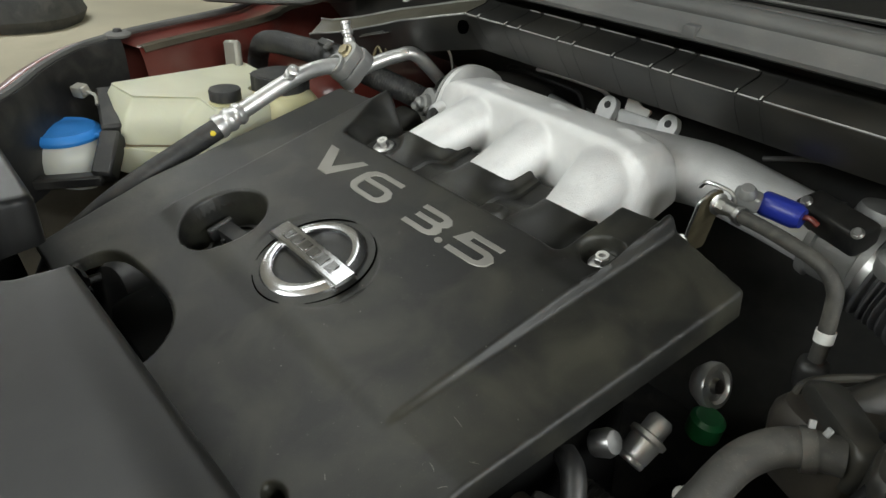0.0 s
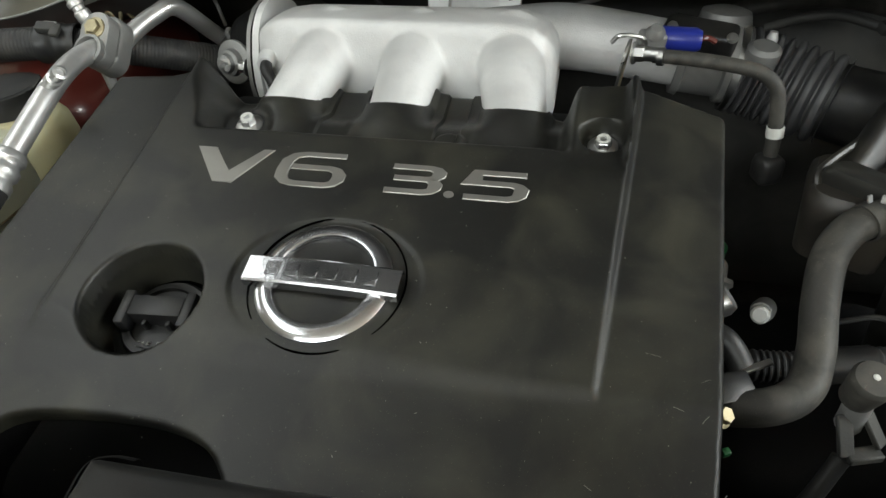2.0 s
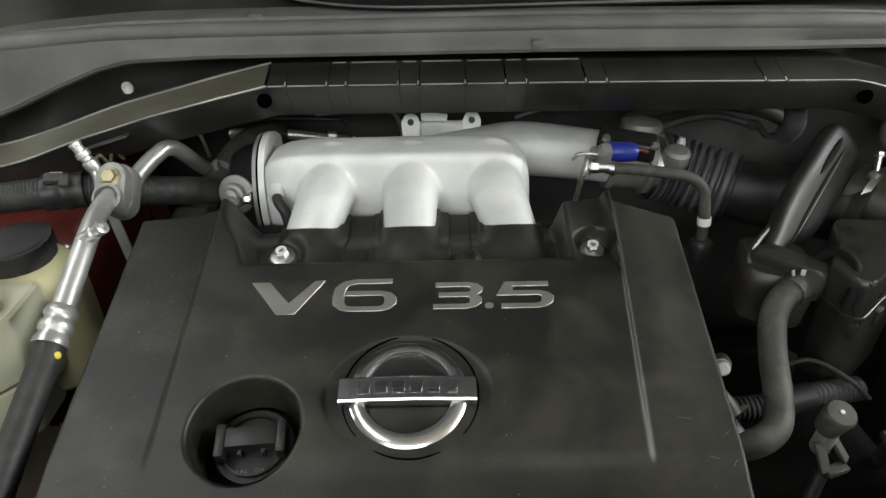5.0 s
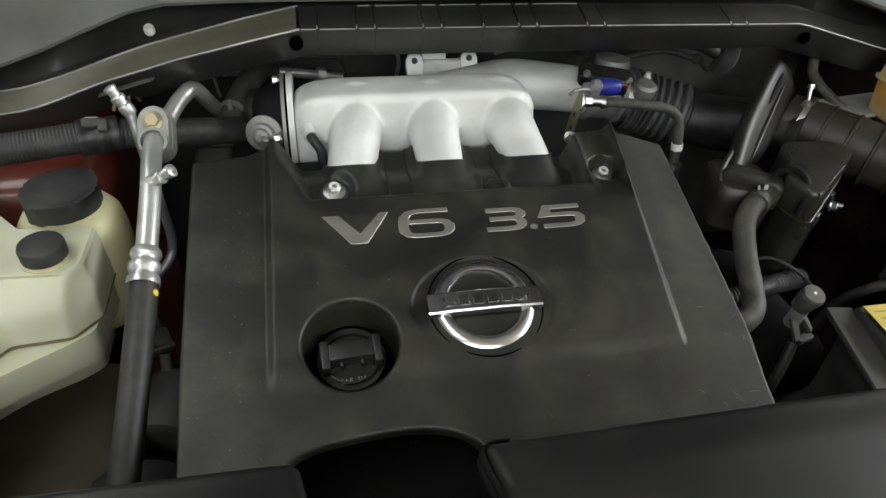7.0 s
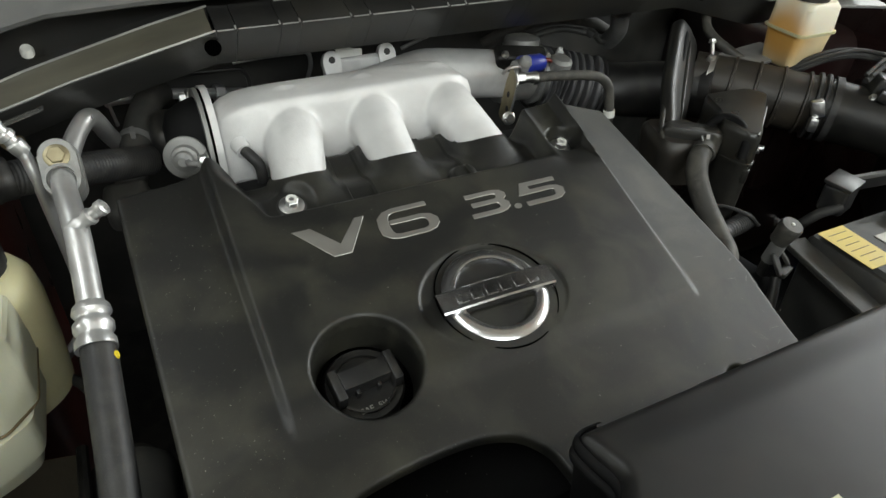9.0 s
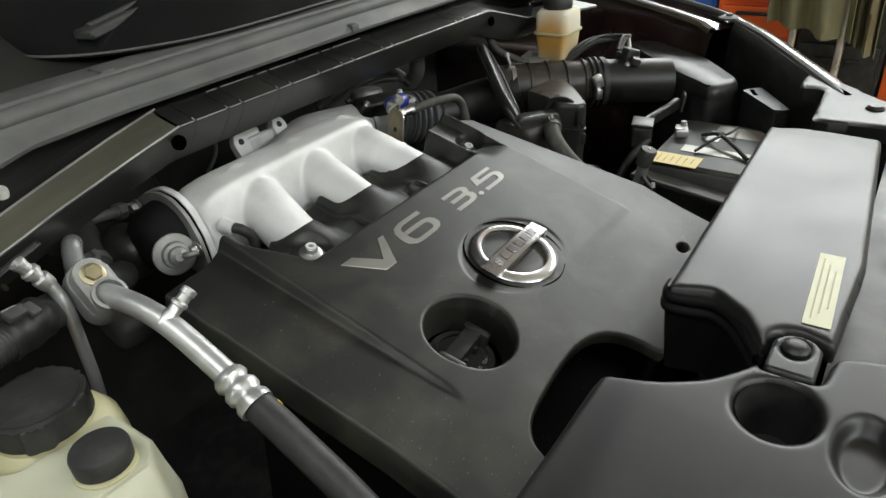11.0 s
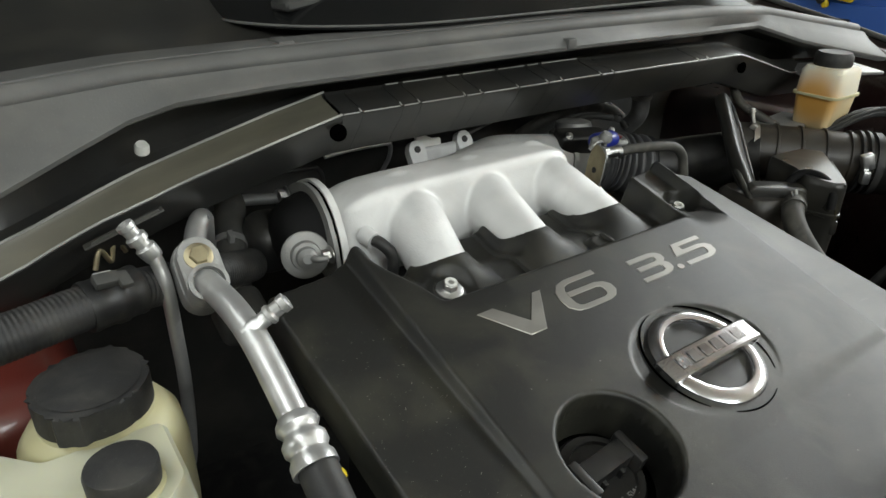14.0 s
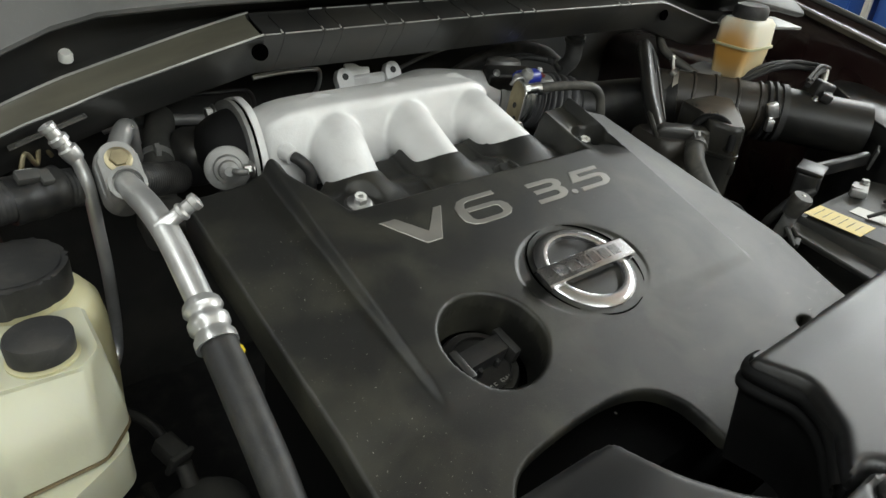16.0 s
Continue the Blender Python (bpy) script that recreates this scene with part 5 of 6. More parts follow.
part("band", lathe([(0.0070, -0.005), (0.0082, -0.005), (0.0082, 0.005), (0.0070, 0.005)], axis((0.3235, 0.1105, 0.944), (0.003, -0.003, -0.03)), 18, True), M_WHITE, vent, "white paper band")
part("clamp", lathe([(0.0070, -0.003), (0.0090, -0.003), (0.0090, 0.003), (0.0070, 0.003)], axis((0.212, 0.143, 1.0005), (0.03, -0.008, 0.002)), 18, True), M_STEEL, vent, "steel hose clamp")
part("elbow", rbox((0.026, 0.026, 0.030), pose(0.325, 0.108, 0.905, 0, 0, 20), 0.008, 3), M_BLACK, vent, "black plastic elbow")


def ribbed(path, r, depth, pitch):
    """Broad rounded ribs with narrow grooves."""
    pts = glide(path, 40)
    length = sum((b - a).length for a, b in zip(pts, pts[1:]))
    n = int(length / (pitch / 8)) + 1
    prof = (1.0, 0.35, 0.08, 0.0, 0.0, 0.08, 0.35, 1.0)
    return tube(glide(path, max(2, n // (len(path) - 1))), lambda t: r - depth * prof[int(t * n) % 8], 30, smooth=False)


bellows = thing("intake_bellows", (0.38, 0.20, 0.88), "black ribbed rubber intake bellows", "hose")
part("bellows", ribbed([(0.305, 0.283, 0.932), (0.335, 0.280, 0.926), (0.370, 0.268, 0.918), (0.412, 0.249, 0.911)], 0.050, 0.010, 0.0125), M_BELLOWS, bellows, angle=30)
part("duct", tube([(0.405, 0.252, 0.912), (0.445, 0.226, 0.912), (0.48, 0.195, 0.920), (0.53, 0.15, 0.93), (0.545, 0.125, 0.935)], lambda t: 0.042 + 0.004 * t, 26), M_BLACK, bellows)
part("clamp", lathe([(0.046, -0.004), (0.0495, -0.004), (0.0495, 0.004), (0.046, 0.004)], axis((0.306, 0.2825, 0.932), (1, -0.1, -0.15)), 30, True), M_STEEL, bellows, "steel clamp band")

# ---- resonator box and its raised arm ----
box = thing("air_resonator", (0.45, -0.01, 0.85), "glossy black plastic intake resonator box", "air box")


def stack(outline, levels, r, n=4):
    """An outline drawn up through levels of (z, scale), shrunk towards its middle."""
    mx = sum(p[0] for p in outline) / len(outline)
    my = sum(p[1] for p in outline) / len(outline)
    return loft([[Vector((x, y, z)) for x, y in rounded([(mx + (a - mx) * k, my + (b - my) * k) for a, b in outline], r, n)] for z, k in levels])


BOX = [(0.448, 0.062), (0.522, 0.056), (0.5385, 0.030), (0.428, -0.0635), (0.413, -0.056), (0.406, -0.018), (0.430, 0.012)]
part("box", stack(BOX, [(0.80, 0.90), (0.868, 0.96), (0.930, 1.0), (0.966, 1.0), (0.972, 0.985), (0.975, 0.94)], 0.008), M_GLOSS, box, angle=40)
part("box_flange", stack(BOX, [(0.926, 0.99), (0.927, 1.03), (0.931, 1.03), (0.932, 0.99)], 0.008), M_GLOSS, box, "moulded seam flange")
for x, y, z in ((0.428, -0.0575, 0.912), (0.470, -0.027, 0.905), (0.512, 0.006, 0.912)):
    part("snap_clip", rbox((0.016, 0.008, 0.020), pose(x, y, z, 0, 0, 37), 0.002), M_GLOSS, box, "moulded snap clip")
part("fixing_nut", joined(hexnut((0.537, 0.022, 0.888), (0.5, -0.75, 0.2), 0.012, 0.010, 0.010), tube([(0.534, 0.024, 0.889), (0.546, 0.010, 0.893)], 0.004, 8)), M_CLAMP, box, "bright fixing nut")
part("lower_lobe", stack([(0.352, 0.078), (0.420, 0.050), (0.398, -0.030), (0.330, -0.002)], [(0.885, 0.92), (0.930, 1.02), (0.941, 1.0), (0.948, 0.88)], 0.018, 6), M_DUCT, box, angle=40)
# a curved blade rises from the limb
along = glide([(0.366, 0.030, 0.932), (0.388, 0.052, 0.943), (0.420, 0.090, 0.962), (0.460, 0.135, 0.990), (0.494, 0.172, 1.010), (0.515, 0.190, 1.018)], 6)
out_n, out_w = Vector((0.527, -0.65, 0.55)).normalized(), Vector((0.62, -0.156, -0.78)).normalized()
blade = []
for i, q in enumerate(along):
    t = i / (len(along) - 1)
    q = q + out_w * 0.005 * ease(0.2, 0.6, t)
    hw = (0.020 + 0.014 * ease(0.1, 0.5, t)) * math.sqrt(max(0.02, 1 - max(0.0, (t - 0.78) / 0.22) ** 2.4))
    hn = 0.0115 * (1 - 0.5 * ease(0.85, 1.0, t))
    blade.append([q + out_w * (hw * math.copysign(abs(math.cos(a)) ** 0.6, math.cos(a))) + out_n * (hn * math.copysign(abs(math.sin(a)) ** 0.6, math.sin(a))) for a in [2 * math.pi * k / 20 for k in range(20)]])
part("arm", loft(blade), M_DARKG, box, "curved blade-shaped arm of the box", 50)
part("arm_ridge", tube([q + out_w * 0.004 + out_n * 0.0112 for q in along[7:24]], lambda t: 0.0042 * (1 - 0.7 * abs(2 * t - 1) ** 3), 10, smooth=False), M_GLOSS, box, "rounded ridge along the arm")
# No hollow is cut; a near-black strip draws its shade.
part("arm_recess_shade", tube([q - out_w * 0.009 + out_n * 0.0100 for q in along[17:25]], lambda t: 0.0045 * (1 - 0.6 * abs(2 * t - 1) ** 3), 10, smooth=False), M_DEEPSHADE, box, "near-black strip drawn as the arm's shaded hollow")
part("limb", stack([(0.340, 0.022), (0.362, 0.040), (0.4185, -0.008), (0.402, -0.030)], [(0.925, 0.96), (0.950, 1.0), (0.958, 0.97), (0.962, 0.86)], 0.010, 5), M_GLOSS, box, "rounded lower limb", 50)
part("limb_rim", tube([(0.352, -0.004, 0.915), (0.344, 0.010, 0.938), (0.343, 0.024, 0.952), (0.356, 0.040, 0.958), (0.380, 0.066, 0.962), (0.396, 0.088, 0.966)], 0.0035, 8), M_GLOSS, box, "raised moulded rim")
# Tube coloured near-black for the shade in the gap beside the limb.
part("arch", tube([(0.402, 0.006, 0.950), (0.410, 0.000, 0.968), (0.420, -0.010, 0.975), (0.424, -0.030, 0.974), (0.418, -0.050, 0.962), (0.412, -0.056, 0.940)], 0.0060, 10), M_DEEPSHADE, box, "near-black arch drawn as the shaded gap beside the limb")
part("corner_edge", tube([(0.50, -0.003, 0.9735), (0.455, -0.038, 0.9735), (0.424, -0.0605, 0.972)], 0.0016, 8), M_GLOSS, box, "raised shiny edge")
part("drain_hose", tube([(0.392, -0.018, 0.946), (0.375, -0.026, 0.944), (0.357, -0.036, 0.938), (0.343, -0.055, 0.924), (0.337, -0.085, 0.901), (0.333, -0.118, 0.882), (0.320, -0.150, 0.873), (0.290, -0.166, 0.868), (0.24, -0.165, 0.860)], 0.0138, 18), M_HOSE, box, "grey rubber hose bent under the engine cover")
part("hose_clamp", lathe([(0.0140, -0.005), (0.0158, -0.005), (0.0158, 0.005), (0.0140, 0.005)], axis((0.372, -0.0275, 0.943), (-0.7, -0.45, -0.15)), 22, True), M_HOSE, box, "spring hose clamp")
part("clamp_ear", bar((0.369, -0.024, 0.958), (0.3675, -0.022, 0.964), 0.005, 0.002, 0.0006), M_CASTD, box)
part("clamp_ear", bar((0.378, -0.024, 0.958), (0.3795, -0.021, 0.964), 0.005, 0.002, 0.0006), M_CASTD, box)

solid("vacuum_hose", tube([(0.620, 0.300, 1.030), (0.600, 0.262, 1.043), (0.588, 0.230, 1.034), (0.570, 0.200, 1.010), (0.572, 0.178, 0.997), (0.580, 0.158, 0.988), (0.600, 0.130, 0.970)], 0.0075, 12), M_HOSE, (0.59, 0.2, 0.97), "thin dusty grey vacuum hose behind the resonator", "hose")
stub = thing("heater_pipe", (0.545, 0.40, 0.90), "dull grey metal heater pipe stub on the bulkhead", "pipe")
part("pipe", tube([(0.556, 0.41, 0.915), (0.553, 0.385, 0.945), (0.541, 0.375, 0.985), (0.537, 0.372, 0.998)], 0.0165, 18), M_CASTD, stub)
part("collar", lathe([(0.0168, -0.004), (0.0195, -0.004), (0.0195, 0.004), (0.0168, 0.004)], axis((0.541, 0.375, 0.985), (-0.2, -0.15, 1)), 22, True), M_STEEL, stub)
solid("wiring_clip", joined(rbox((0.022, 0.016, 0.014), pose(0.487, 0.378, 0.949, 20, 10, 30), 0.004), tube([(0.496, 0.378, 0.945), (0.512, 0.380, 0.930), (0.530, 0.390, 0.925)], 0.005, 10), tube([(0.478, 0.382, 0.950), (0.44, 0.40, 0.955), (0.40, 0.41, 0.948), (0.36, 0.42, 0.93)], 0.006, 10)), M_DUSTY, (0.487, 0.39, 0.93), "dusty black wiring clip and loom on the bulkhead", "wiring")
solid("bulkhead_line", tube([(0.120, 0.385, 0.966), (0.16, 0.383, 0.980), (0.20, 0.381, 0.991), (0.245, 0.380, 1.001), (0.29, 0.40, 1.003), (0.34, 0.45, 0.99)], 0.0032, 10), M_CASTD, (0.2, 0.4, 0.97), "thin grey steel line along the bulkhead", "pipe")
solid("bulkhead_hose", tube([(0.30, 0.44, 0.93), (0.34, 0.425, 0.955), (0.40, 0.42, 0.968), (0.46, 0.425, 0.965), (0.52, 0.43, 0.95), (0.58, 0.45, 0.92)], 0.011, 14), M_HOSE, (0.44, 0.44, 0.92), "dusty rubber hose along the bulkhead", "hose")

duct = thing("intake_duct", (0.58, 0.08, 0.88), "ribbed black intake duct with bright clamps", "duct")
part("duct", tube([(0.528, 0.165, 0.942), (0.575, 0.112, 0.941), (0.615, 0.065, 0.939), (0.652, 0.022, 0.937)], 0.0440, 28), M_DUCT, duct)
WAY = (0.50, -0.60, -0.02)
for k in range(4):
    p = Vector((0.566, 0.122, 0.9405)).lerp(Vector((0.636, 0.040, 0.938)), k / 3)
    part("rib", lathe([(0.043, -0.003), (0.0475, -0.0015), (0.0475, 0.0015), (0.043, 0.003)], axis(p, WAY), 30, True), M_DUCT, duct)
for q in (0.0, 0.011):
    part("clamp_band", lathe([(0.0445, -0.0035), (0.0500, -0.002), (0.0500, 0.002), (0.0445, 0.0035)], axis((0.645 + 0.64 * q, 0.029 - 0.77 * q, 0.937), WAY), 32, True), M_RUBBER, duct, "dark raised cuff")
part("clamp", lathe([(0.0455, -0.005), (0.0490, -0.005), (0.0490, 0.005), (0.0455, 0.005)], axis((0.662, 0.010, 0.936), WAY), 32, True), M_RUBBER, duct, "dark worm-drive clamp")
part("clamp_screw", joined(rbox((0.018, 0.012, 0.026), pose(0.606, -0.008, 0.955, 0, -20, -40), 0.003), rbox((0.012, 0.012, 0.020), pose(0.602, -0.012, 0.932, 0, 0, -40), 0.002)), M_CLAMP, duct, "bright clamp screw housing")
part("clamp", lathe([(0.0440, -0.004), (0.0475, -0.004), (0.0475, 0.004), (0.0440, 0.004)], axis((0.545, 0.147, 0.942), WAY), 32, True), M_STEEL, duct, "bright worm-drive clamp")
part("clamp_stud", joined(tube([(0.534, 0.140, 0.980), (0.537, 0.148, 0.996), (0.539, 0.153, 1.006)], 0.0032, 8), rbox((0.018, 0.012, 0.016), pose(0.534, 0.142, 0.982, 20, 0, 20), 0.003), hexnut((0.539, 0.153, 1.004), (0.15, 0.35, 0.8), 0.009, 0.006, 0.006)), M_STEEL, duct, "upright clamp bolt")
maf = thing("air_flow_meter", (0.66, -0.06, 0.88), "smooth black air-flow meter tube with a wiring plug", "sensor")
part("tube", tube([(0.655, 0.018, 0.937), (0.688, -0.030, 0.934), (0.740, -0.100, 0.930)], 0.0445, 30), M_DARKG, maf)
part("plug", joined(rbox((0.032, 0.040, 0.030), pose(0.698, -0.028, 0.984, 0, 15, -30), 0.005, 3), rbox((0.018, 0.030, 0.014), pose(0.682, -0.05, 0.980, 0, 15, -60), 0.003)), M_BLACK, maf, "black wiring plug")
part("screw", hexnut((0.672, -0.040, 0.974), (-0.3, -0.2, 0.9), 0.008, 0.005, 0.006), M_STEEL, maf)
for dx, dz, r in ((0.0, 0.0, 0.0050), (0.008, 0.006, 0.0035), (-0.006, 0.010, 0.003)):
    part("wire", tube([(0.672 + dx, -0.02, 0.992 + dz), (0.715 + dx, -0.012, 1.006 + dz), (0.742 + dx, -0.011, 1.002 + dz), (0.745 + dx, 0.02, 1.000 + dz), (0.715, 0.045 + dx, 1.000 + dz), (0.665, 0.060 + dx, 0.990 + dz), (0.62, 0.09, 0.955 + dz)], r, 8), M_RUBBER, maf, "taped black wire")
part("elbow", tube([(0.70, -0.03, 0.988), (0.725, -0.02, 0.998), (0.742, -0.011, 1.006), (0.748, -0.008, 1.000)], 0.005, 10), M_SHEET, maf, "pale plastic elbow")
airbox = thing("air_filter_box", (0.84, -0.10, 0.70), "black plastic air filter box with a dusty pale lid", "air box")
LID = [(0.690, -0.197), (0.755, -0.236), (0.895, -0.130), (1.000, 0.020), (0.985, 0.067), (0.925, 0.050), (0.778, -0.088)]
CX, CY = 0.85, -0.09
grow = lambda k: [(CX + (x - CX) * k, CY + (y - CY) * k) for x, y in LID]
part("body", shaped([(0.70, grow(0.97)), (0.90, grow(1.0)), (0.916, grow(1.0))], 0.022, 7), M_BLACK, airbox)
part("lid", shaped([(0.917, grow(1.012)), (0.924, grow(1.012)), (0.933, grow(0.995)), (0.939, grow(0.97)), (0.942, grow(0.93))], 0.022, 7), M_BLACK, airbox, "smooth rounded black lid", 60)
part("lid_ridge", tube([(0.700, -0.190, 0.9415), (0.780, -0.092, 0.943), (0.800, -0.070, 0.944), (0.920, 0.040, 0.943)], 0.003, 8), M_BLACK, airbox, "raised edge of the lid")
neck = thing("intake_neck", (0.70, -0.29, 0.70), "black plastic intake neck with a slotted pale top", "air box")
NK = [(0.646, -0.318), (0.657, -0.342), (0.768, -0.270), (0.738, -0.243)]
part("body", shaped([(0.70, NK), (0.922, NK)], 0.006), M_BLACK, neck)
part("top", shaped([(0.9225, [(x, y) for x, y in NK]), (0.930, NK)], 0.006), M_BLACK, neck, "dusty top plate")
# Flat near-black bar coloured as the shade in a slot.
part("slot", bar((0.715, -0.272, 0.9303), (0.745, -0.258, 0.9303), 0.008, 0.001, 0.0003), M_HOLE, neck)
panel = thing("headlamp_panel", (0.60, -0.43, 0.94), "satin grey plastic panel over the headlamp", "cover panel")
part("panel", plate(rounded([(0.462, -0.396), (0.625, -0.391), (0.622, -0.352), (0.700, -0.351), (0.700, -0.385), (0.62, -0.455), (0.55, -0.520), (0.471, -0.50)], 0.012, 4), [], lambda x, y: -0.01 * (x - 0.48), 0.006, 0.02, 0.004, Matrix.Translation((0, 0, 0.986))), M_SHROUD, panel, angle=50)
part("clip", lathe([(0, 0), (0.013, 0), (0.013, 0.002), (0.009, 0.006), (0, 0.007)], Matrix.Translation((0.545, -0.468, 0.985)), 20), M_BLACK, panel)
# Slot's dark inside is only a near-black strip on the panel.
part("slot", rbox((0.050, 0.010, 0.001), pose(0.62, -0.412, 0.9853, 0, 0, 35), 0.0003, 1), M_HOLE, panel)

# ---- brake fluid reservoir ----
brake = thing("brake_fluid_reservoir", (0.662, 0.105, 0.95), "translucent white brake fluid reservoir stained amber, black cap", "reservoir")


def cup(z, k, lean=0.0):
    return (z, [(0.663 + lean + 0.038 * k * sx, 0.106 + 0.035 * k * sy) for sx, sy in ((-1, -1), (1, -1), (1, 1), (-1, 1))])


part("lower", shaped([cup(0.974, 0.72), cup(0.980, 0.86), cup(1.028, 0.97)], 0.012), M_FLUID, brake, "amber stained half")
part("seam", shaped([cup(1.0275, 1.07), cup(1.0315, 1.07)], 0.012), M_TANKY, brake)
part("upper", shaped([cup(1.031, 1.0), cup(1.066, 0.97), cup(1.073, 0.84)], 0.014), M_AMBERW, brake, "milky upper half stained amber in patches")
part("cap", lathe([(0.022, 1.070), (0.0275, 1.073), (0.0290, 1.077), (0.0285, 1.088), (0.0245, 1.094), (0.012, 1.093), (0, 1.093)], Matrix.Translation((0.664, 0.108, 0.0)), 30), M_RUBBER, brake, "black screw cap")
part("foot", lathe([(0, 0.94), (0.010, 0.94), (0.012, 0.973), (0, 0.973)], Matrix.Translation((0.660, 0.095, 0)), 18), M_WHITE, brake)
solid("brake_master_cylinder", joined(lathe([(0, 0), (0.022, 0), (0.022, 0.16), (0.03, 0.165), (0.03, 0.20), (0, 0.20)], axis((0.662, 0.03, 0.915), (0.1, 1, 0)), 22)), M_CASTD, (0.72, 0.1, 0.9), "grey cast brake master cylinder", "brake cylinder")
solid("reservoir_shelf", joined(rbox((0.20, 0.07, 0.006), pose(0.79, 0.17, 1.042, 4, 3, -12), 0.002), rbox((0.11, 0.06, 0.006), pose(0.625, 0.14, 0.978, 0, 0, 8), 0.002)), M_CASTD, (0.75, 0.15, 0.95), "thin grey sheet-metal shelf beside the brake reservoir", "bracket")

# ---- battery ----
battery = thing("battery", (0.57, -0.23, 0.68), "dusty dark grey car battery with a yellow warning label", "battery")
part("case", box_loft([(0.68, 0.455, 0.690, -0.335, -0.160, 0.010), (0.868, 0.452, 0.693, -0.338, -0.157, 0.010), (0.874, 0.456, 0.689, -0.334, -0.161, 0.008)]), M_DUSTY, battery)
part("lid", box_loft([(0.8735, 0.462, 0.680, -0.322, -0.172, 0.008), (0.880, 0.465, 0.676, -0.318, -0.176, 0.008)]), M_DUSTY, battery, "ribbed dusty lid")
lab = part("label", rbox((0.046, 0.078, 0.0006), pose(0.478, -0.206, 0.8808), 0.0, 1), M_YELLOW, battery, "yellow warning label")
for k in range(6):
    part("print_line", rbox((0.032 - 0.004 * (k % 3), 0.0008, 0.0004), pose(0.478, -0.178 - 0.011 * k, 0.8814), 0.0, 1), M_STAIN, lab)
part("label", rbox((0.030, 0.110, 0.0006), pose(0.535, -0.255, 0.8808), 0.0, 1), M_SHEET, battery, "worn silver label")
part("label", rbox((0.050, 0.022, 0.0006), pose(0.610, -0.235, 0.8808), 0.0, 1), M_WHITE, battery, "small white label")
part("label", rbox((0.050, 0.090, 0.0006), pose(0.640, -0.275, 0.8808), 0.0, 1), M_SHEET, battery, "pale printed label")
part("terminal", joined(lathe([(0, 0), (0.009, 0), (0.0085, 0.016), (0, 0.016)], Matrix.Translation((0.585, -0.178, 0.880)), 16), rbox((0.040, 0.022, 0.012), pose(0.590, -0.180, 0.889, 0, 0, 20), 0.003), hexnut((0.606, -0.178, 0.895), (0, 0, 1), 0.010, 0.007, 0.007)), M_CASTD, battery, "grey battery clamp")
part("hold_down", bar((0.552, -0.118, 0.902), (0.690, -0.140, 0.905), 0.012, 0.022, 0.003), M_BLACK, battery, "black hold-down bar")
part("flag", rbox((0.034, 0.005, 0.034), pose(0.700, -0.146, 0.906, 8, 0, 20), 0.002), M_DUSTY, battery, "square dusty bar end")
fuse = thing("fusible_link_box", (0.575, -0.13, 0.86), "black plastic fusible link box on the battery", "fuse box")
part("box", rbox((0.040, 0.034, 0.040), pose(0.545, -0.122, 0.888, 0, 0, 15), 0.005, 3), M_BLACK, fuse)
part("lid", rbox((0.046, 0.038, 0.006), pose(0.545, -0.122, 0.911, 4, 0, 15), 0.002), M_BLACK, fuse)
part("cable", tube([(0.535, -0.14, 0.885), (0.51, -0.12, 0.86), (0.49, -0.10, 0.80), (0.48, -0.10, 0.70)], 0.007, 10), M_RUBBER, fuse, "black battery cable")
slab("battery_tray", (0.40, -0.36, 0.62), (0.72, -0.10, 0.68), M_BLACK, "black plastic battery tray", "tray")
solid("tray_edge", joined(bar((0.415, -0.345, 0.850), (0.440, -0.150, 0.862), 0.035, 0.008, 0.002), bar((0.415, -0.345, 0.850), (0.68, -0.352, 0.856), 0.012, 0.008, 0.002)), M_DUSTY, (0.5, -0.25, 0.85), "dusty dark edge of the battery tray", "tray edge")
solid("cable_tie", joined(tube([(0.52, -0.225, 0.884), (0.555, -0.245, 0.896), (0.60, -0.262, 0.896), (0.655, -0.262, 0.886)], 0.0026, 8), tube([(0.60, -0.215, 0.884), (0.580, -0.245, 0.897), (0.555, -0.275, 0.893), (0.52, -0.31, 0.884)], 0.0036, 8)), M_RUBBER, (0.62, -0.27, 0.88), "black crossed straps on the battery", "strap")

# ---- sensor on a stalk ----
sensor = thing("dipstick_bracket", (0.33, -0.20, 0.86), "dark steel bracket with a round grey plug beside the cover", "sensor")
part("plug", lathe([(0, -0.024), (0.0105, -0.024), (0.0125, -0.004), (0.0130, 0.0), (0.0115, 0.003), (0, 0.004)], axis((0.330, -0.205, 0.951), (0.05, -0.25, 0.9)), 22), M_HOSE, sensor, "grey rubber plug")
part("dot", lathe([(0, 0), (0.0022, 0), (0.0015, 0.0008), (0, 0.0008)], axis((0.330, -0.206, 0.955), (0.05, -0.25, 0.9)), 10), M_WHITE, sensor)
part("stem", tube([(0.331, -0.200, 0.930), (0.333, -0.196, 0.912), (0.335, -0.192, 0.895)], 0.0085, 12), M_CASTD, sensor)
part("fork", joined(bar((0.338, -0.194, 0.915), (0.352, -0.206, 0.893), 0.010, 0.004, 0.001), bar((0.326, -0.200, 0.912), (0.330, -0.216, 0.890), 0.010, 0.004, 0.001), bar((0.330, -0.216, 0.890), (0.352, -0.208, 0.889), 0.010, 0.006, 0.001)), M_DUSTY, sensor, "forked dark steel clip")
part("lead", tube([(0.330, -0.212, 0.884), (0.318, -0.225, 0.862), (0.306, -0.235, 0.835), (0.30, -0.24, 0.78)], 0.006, 10), M_BLACK, sensor, "black sheathed lead")

# ---- small fuel and coolant parts under the cover's right edge ----
valve = thing("pressure_damper", (0.275, 0.06, 0.82), "bright round metal fuel damper with a green collar", "valve")
